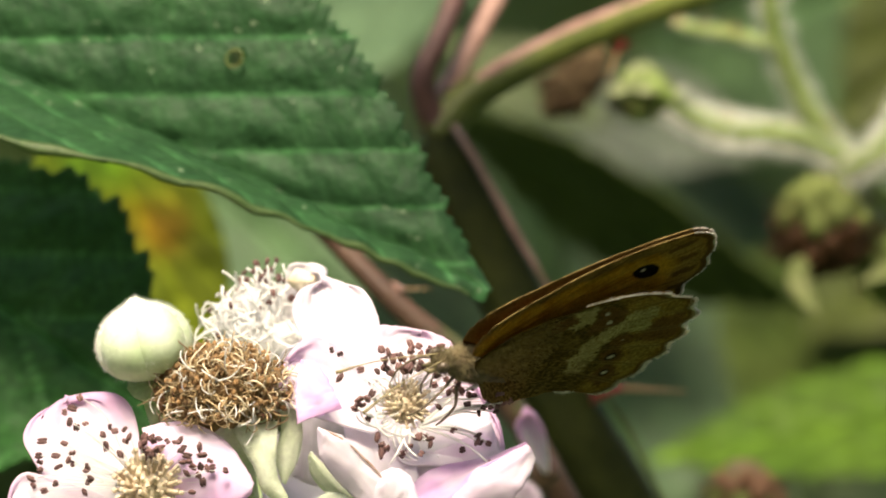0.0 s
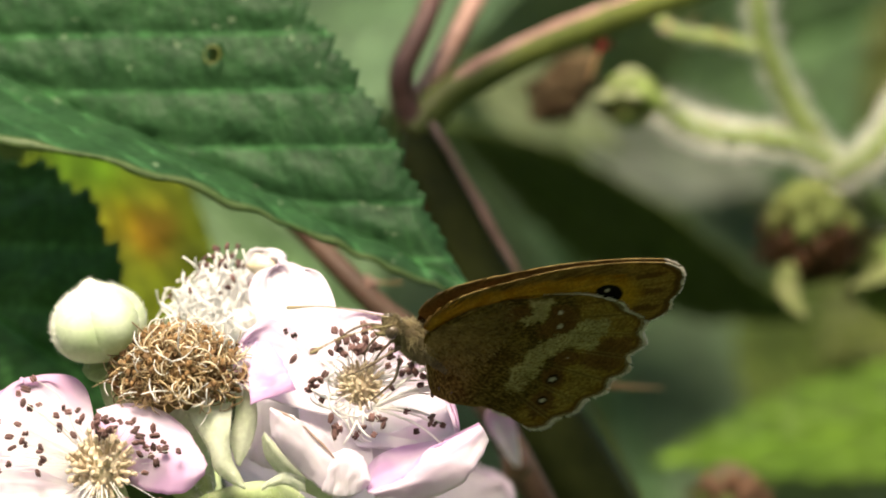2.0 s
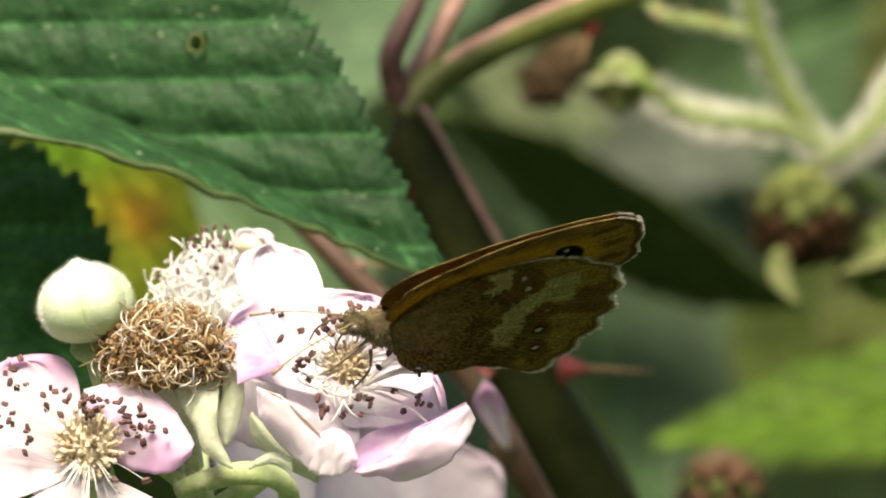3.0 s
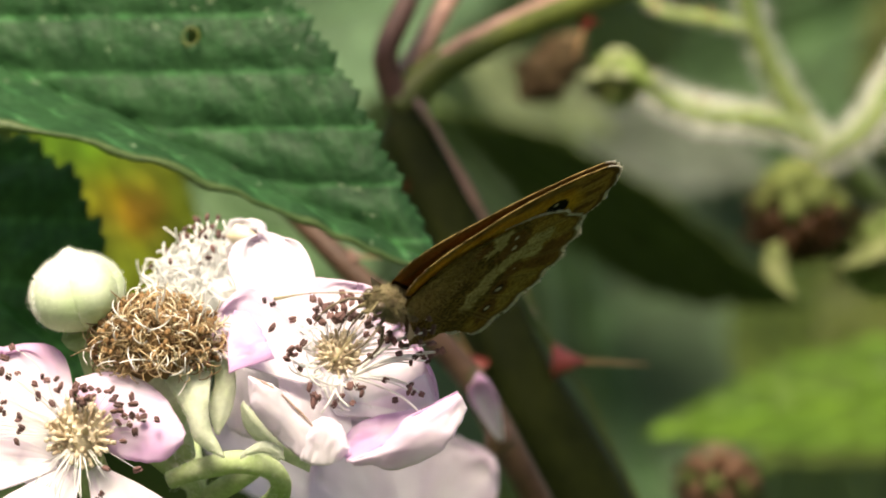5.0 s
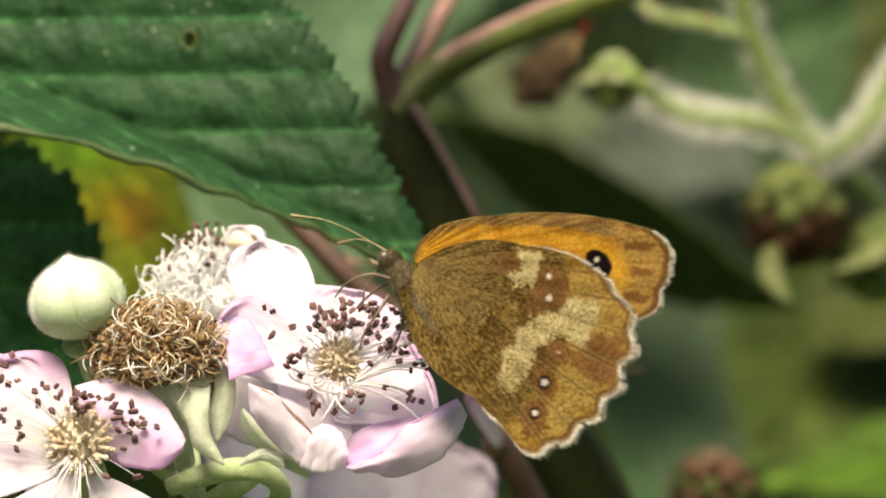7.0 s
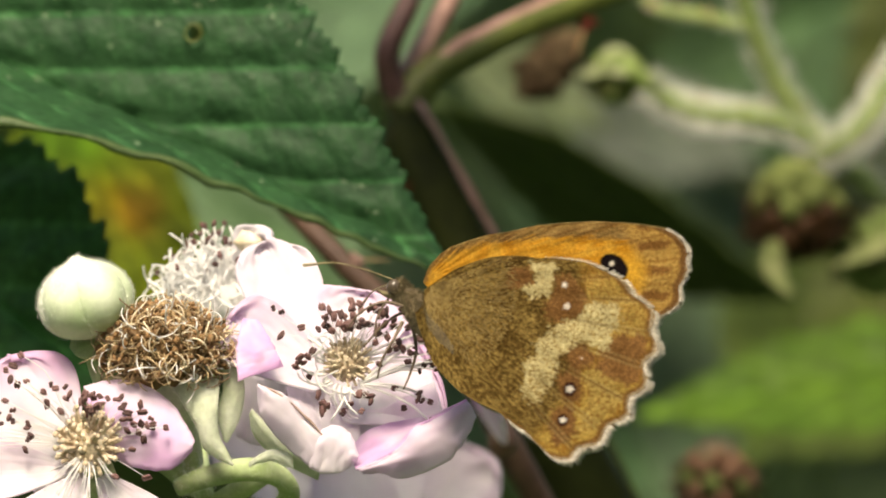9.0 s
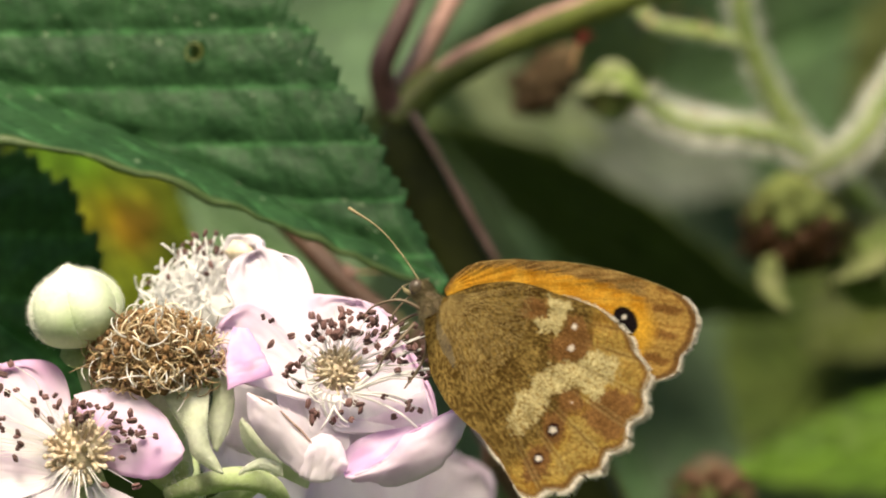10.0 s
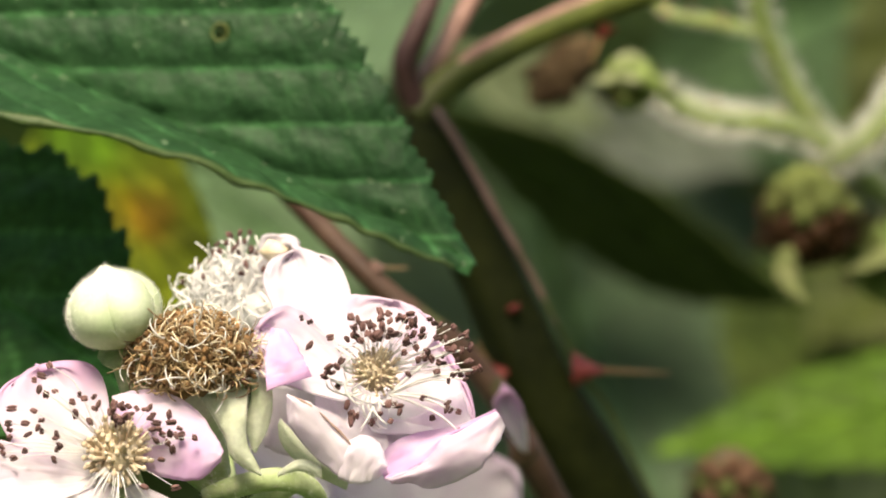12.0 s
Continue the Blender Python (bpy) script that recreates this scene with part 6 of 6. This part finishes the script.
HINGE = Matrix.Translation(flat(-0.4, -0.6)) @ basis(AXIS, (0, 0, 1)).to_4x4()
wings = []
for side in (1, -1):
    fw = wing("forewing", fly, FORE, (-0.2, 0.6), under_fore, upper_fore, side, 0.07, "orange forewing with black eyespot")
    hw = wing("hindwing", fly, HIND, (0.0, 0.0), under_hind, upper_hind, side, 0.24, "brown hindwing with pale band and white dots", bulge=0.3)
    wings += [(fw, side, 0.4), (hw, side, 7.4)]
    verts, faces = [], []
    for i in range(2600):
        r, deg = 6.5 * rng.random() ** 0.9 + 0.4, rng.uniform(-80, 22)
        if r > radius(HIND, deg) - 0.4:
            continue
        x, y = r * math.cos(radians(deg)), r * math.sin(radians(deg))
        z = 0.24 + 0.65 * (1 - r / 14.0) ** 1.3 + 0.3 * math.exp(-(gap(x, y) / 1.25) ** 2) + 0.05
        way = Vector((math.cos(radians(deg)) + rng.uniform(-0.3, 0.3), math.sin(radians(deg)) + rng.uniform(-0.3, 0.3), side * rng.uniform(0.05, 0.4))).normalized()
        foot = flat(x, y, side * z)
        sd = way.cross(Vector((0, 0, 1))).normalized() * 0.000022
        n0 = len(verts)
        verts += [foot - sd, foot + sd, foot + way * rng.uniform(0.0002, 0.0005)]
        faces.append((n0, n0 + 1, n0 + 2))
    me = bpy.data.meshes.new("fur")
    me.from_pydata(verts, [], faces)
    me.materials.append(root_fur)
    ob = new("fur", me)
    ob.parent = hw
    tagged(ob, "olive hairs over the wing root", kind="stuff")
    for pane, table, centre, lo, hi, deep, count in ((fw, FORE, (-0.2, 0.6), -16, 11, 0.07, 1800), (hw, HIND, (0.0, 0.0), -56, 14, 0.24, 4600)):
        verts, faces = [], []
        for i in range(count):
            deg = rng.uniform(lo, hi)
            rad = radius(table, deg) + scallop(deg) - 0.12
            if noise.noise(Vector((deg * 0.75, side, 4))) < -0.22:
                continue
            way = Vector((math.cos(radians(deg)) + rng.uniform(-0.28, 0.28), math.sin(radians(deg)) + rng.uniform(-0.28, 0.28), rng.uniform(-0.3, 0.3))).normalized()
            curl = tornus_curl(1.0, deg) if pane is hw else 0.0
            foot = flat(centre[0] + rad * math.cos(radians(deg)), centre[1] + rad * math.sin(radians(deg)), side * (deep + curl))
            sd = way.cross(Vector((rng.uniform(-1, 1), rng.uniform(-1, 1), 1))).normalized() * 0.000034
            n0 = len(verts)
            verts += [foot - sd, foot + sd, foot + way * rng.uniform(0.0001, 0.00035 if pane is fw else 0.00055)]
            faces.append((n0, n0 + 1, n0 + 2))
        me = bpy.data.meshes.new("fringe")
        me.from_pydata(verts, [], faces)
        me.materials.append(fringe_mat)
        ob = new("fringe", me)
        ob.parent = pane
        tagged(ob, "pale grey fringe of scales", kind="stuff")
    bm = bmesh.new()
    tube(bm, [flat(-0.2 + r * math.cos(radians(a)), 0.6 + r * math.sin(radians(a)), side * (0.07 + 0.65 * max(0.0, 1 - r / 14.0) ** 1.3)) for a, r in ((54, 3.0), (43, 4.4), (30.5, 7.1), (22.4, 11.0), (15.2, 15.6), (11.1, 18.65))], [0.04 * MM, 0.045 * MM, 0.04 * MM, 0.035 * MM], n=60, sides=6, rough=0.3)
    part("front_vein", bm, root_fur, fw, "pale scaled front edge", local=True)


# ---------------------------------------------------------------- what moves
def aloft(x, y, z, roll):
    """In flight: one wing spread flat and upright, its upperside turned to the camera (-y)."""
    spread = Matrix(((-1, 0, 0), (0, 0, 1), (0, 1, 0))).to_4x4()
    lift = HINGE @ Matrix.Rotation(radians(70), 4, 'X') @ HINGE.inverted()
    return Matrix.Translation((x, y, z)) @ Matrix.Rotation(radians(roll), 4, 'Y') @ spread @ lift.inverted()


def motions():
    walk(fly, [
        (0.0, pose(-0.0003, -0.0065, 1.0950, 146.0, -21.4, 13.5)),
        (0.5, pose(-0.0001, -0.0065, 1.0946, 153.7, -30.4, 20.3)),
        (0.8, pose(0.0010, -0.0065, 1.0937, 155.1, -31.4, 21.8)),
        (1.0, pose(-0.0014, -0.0065, 1.0948, 142.6, -46.7, 38.0)),
        (1.2, pose(-0.0016, -0.0065, 1.0953, 142.1, -41.4, 39.9)),
        (1.5, pose(-0.0027, -0.0065, 1.0953, 138.3, -38.0, 25.7)),
        (2.0, pose(-0.0003, -0.0065, 1.0954, 138.6, -6.3, 17.3)),
        (2.5, pose(-0.0014, -0.0065, 1.0943, 146.5, -13.5, 8.8)),
        (3.0, pose(-0.0020, -0.0065, 1.0946, 147.2, -16.5, 6.6)),
        (3.2, pose(-0.0020, -0.0065, 1.0944, 145.8, -16.7, 7.7)),
        (4.8, pose(-0.0007, -0.0065, 1.0956, 145.6, -21.4, 28.9)),
        (5.0, pose(-0.0003, -0.0065, 1.0956, 145.3, -23.2, 31.9)),
        (5.5, pose(-0.0014, -0.0065, 1.0947, 154.4, -32.8, 22.2)),
        (5.7, pose(-0.0020, -0.0065, 1.0948, 152.6, -33.0, 17.8)),
        (5.8, pose(-0.0009, -0.0065, 1.0964, 130.0, -12.4, 23.0)),
        (6.0, pose(0.0005, -0.0065, 1.0957, 132.0, 6.9, 9.6)),
        (6.5, pose(-0.0004, -0.0065, 1.0975, 110.5, 2.7, -3.7)),
        (7.0, pose(0.0010, -0.0065, 1.0979, 83.8, 5.0, -21.6)),
        (7.2, pose(0.0006, -0.0065, 1.0971, 77.6, -3.1, -18.0)),
        (8.8, pose(0.0018, -0.0065, 1.0960, 79.1, 4.8, -20.6)),
        (9.0, pose(0.0011, -0.0065, 1.0961, 78.3, -1.6, -16.8)),
        (9.5, pose(0.0001, -0.0065, 1.0965, 85.0, -6.2, -18.0)),
        (9.8, pose(0.0025, -0.0065, 1.0960, 77.3, 14.7, -22.6)),
        (10.0, pose(0.0033, -0.0065, 1.0961, 76.4, 11.9, -24.4)),
        (10.2, pose(0.0027, -0.0065, 1.0965, 74.2, 10.4, -20.4)),
        (10.5, pose(0.0033, -0.0065, 1.0957, 65.4, 11.1, -29.8)),
        (10.8, pose(0.0043, -0.0065, 1.0955, 62.2, 8.3, -41.6)),
        (11.0, pose(0.0041, -0.0065, 1.0953, 60.3, 15.0, -54.8)),
        (11.3, pose(0.0048, -0.0065, 1.0934, 43.3, 12.9, -72.2)),
        (11.5, pose(0.0043, -0.0065, 1.0945, 48.2, 5.9, -66.8)),
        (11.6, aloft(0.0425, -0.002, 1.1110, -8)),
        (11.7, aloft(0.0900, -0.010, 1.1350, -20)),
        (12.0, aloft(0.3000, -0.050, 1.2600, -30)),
    ])
    for ob, side, spread in wings:
        rows = []
        for t, a in ((0.0, spread), (0.3, 0.4), (11.5, 0.4), (11.6, 70.0), (11.7, 75.0), (12.0, 60.0)):
            m = HINGE @ Matrix.Rotation(radians(side * a), 4, 'X') @ HINGE.inverted()
            rows.append((t, m))
        walk(ob, rows)
    for (ob, foot), turns in zip(antennae, (
            ((0.0, 5, -15), (2.5, 8, -22), (5.5, 0, -25), (6.5, -5, -28), (7.2, -4, -40), (9.0, 10, -50), (10.0, 12, -50), (10.5, 5, -22), (11.0, 3, -22), (12.0, 0, -20)),
            ((0.0, -5, 15), (2.5, -5, 20), (5.5, -10, 25), (6.5, -12, 22), (7.2, -14, 20), (8.8, -22, 15), (9.0, 0, 45), (9.5, -8, 40), (10.0, -30, 18), (10.5, -2, 20), (10.8, -25, 18), (11.0, -18, 18), (11.3, -14, 18), (11.5, -26, 18), (12.0, -20, 20)))):
        walk(ob, [(t, Matrix.Translation(foot) @ Matrix.Rotation(radians(a), 4, 'Z') @ Matrix.Rotation(radians(b), 4, 'Y')) for t, a, b in turns])
    home = Vector(big_leaf.matrix_basis.translation)
    walk(big_leaf, [(t, Matrix.Translation(home + Vector((u, 0, v)) * MM)) for t, u, v in (
        (0.0, -0.71, -0.13), (0.5, 0.11, 0.04), (1.0, 0.14, -0.38), (1.5, -0.19, -0.34), (2.0, 0.15, -0.63), (2.5, 0.18, -0.98), (3.0, -0.23, -1.17), (3.2, -0.26, -1.18),
        (5.0, -0.11, -1.31), (5.5, -0.08, -1.18), (6.0, -0.25, -1.10), (6.5, -0.33, -0.99), (7.0, -0.12, -1.05), (7.2, -0.34, -1.01), (8.8, -0.26, -0.39), (9.0, -0.27, -0.72),
        (9.5, 0.08, -0.98), (10.0, 0.36, -1.31), (10.5, -0.39, -0.59), (11.0, 0.19, -0.44), (11.5, 0.05, -0.26), (12.0, 0.0, 0.0))])
    home2 = Vector(fresh_leaf.matrix_basis.translation)
    walk(fresh_leaf, [(t, Matrix.Translation(home2 + Vector((u, 0, v)) * MM)) for t, u, v in (
        (0.0, -0.8, -0.6), (1.5, -1.0, 0.2), (2.5, -0.2, 0.8), (5.5, -0.5, 1.6), (6.6, 0.0, 0.0), (6.8, 1.6, 0.2), (7.0, 9.5, -2.6), (7.2, 0.0, -0.4), (8.8, -1.0, 2.6), (9.5, 2.5, 2.2), (10.0, 6.0, -1.0), (10.5, 6.0, -1.6), (11.0, -0.5, 4.0), (11.3, -0.4, 2.8), (12.0, 0.0, 0.0))])


motions()
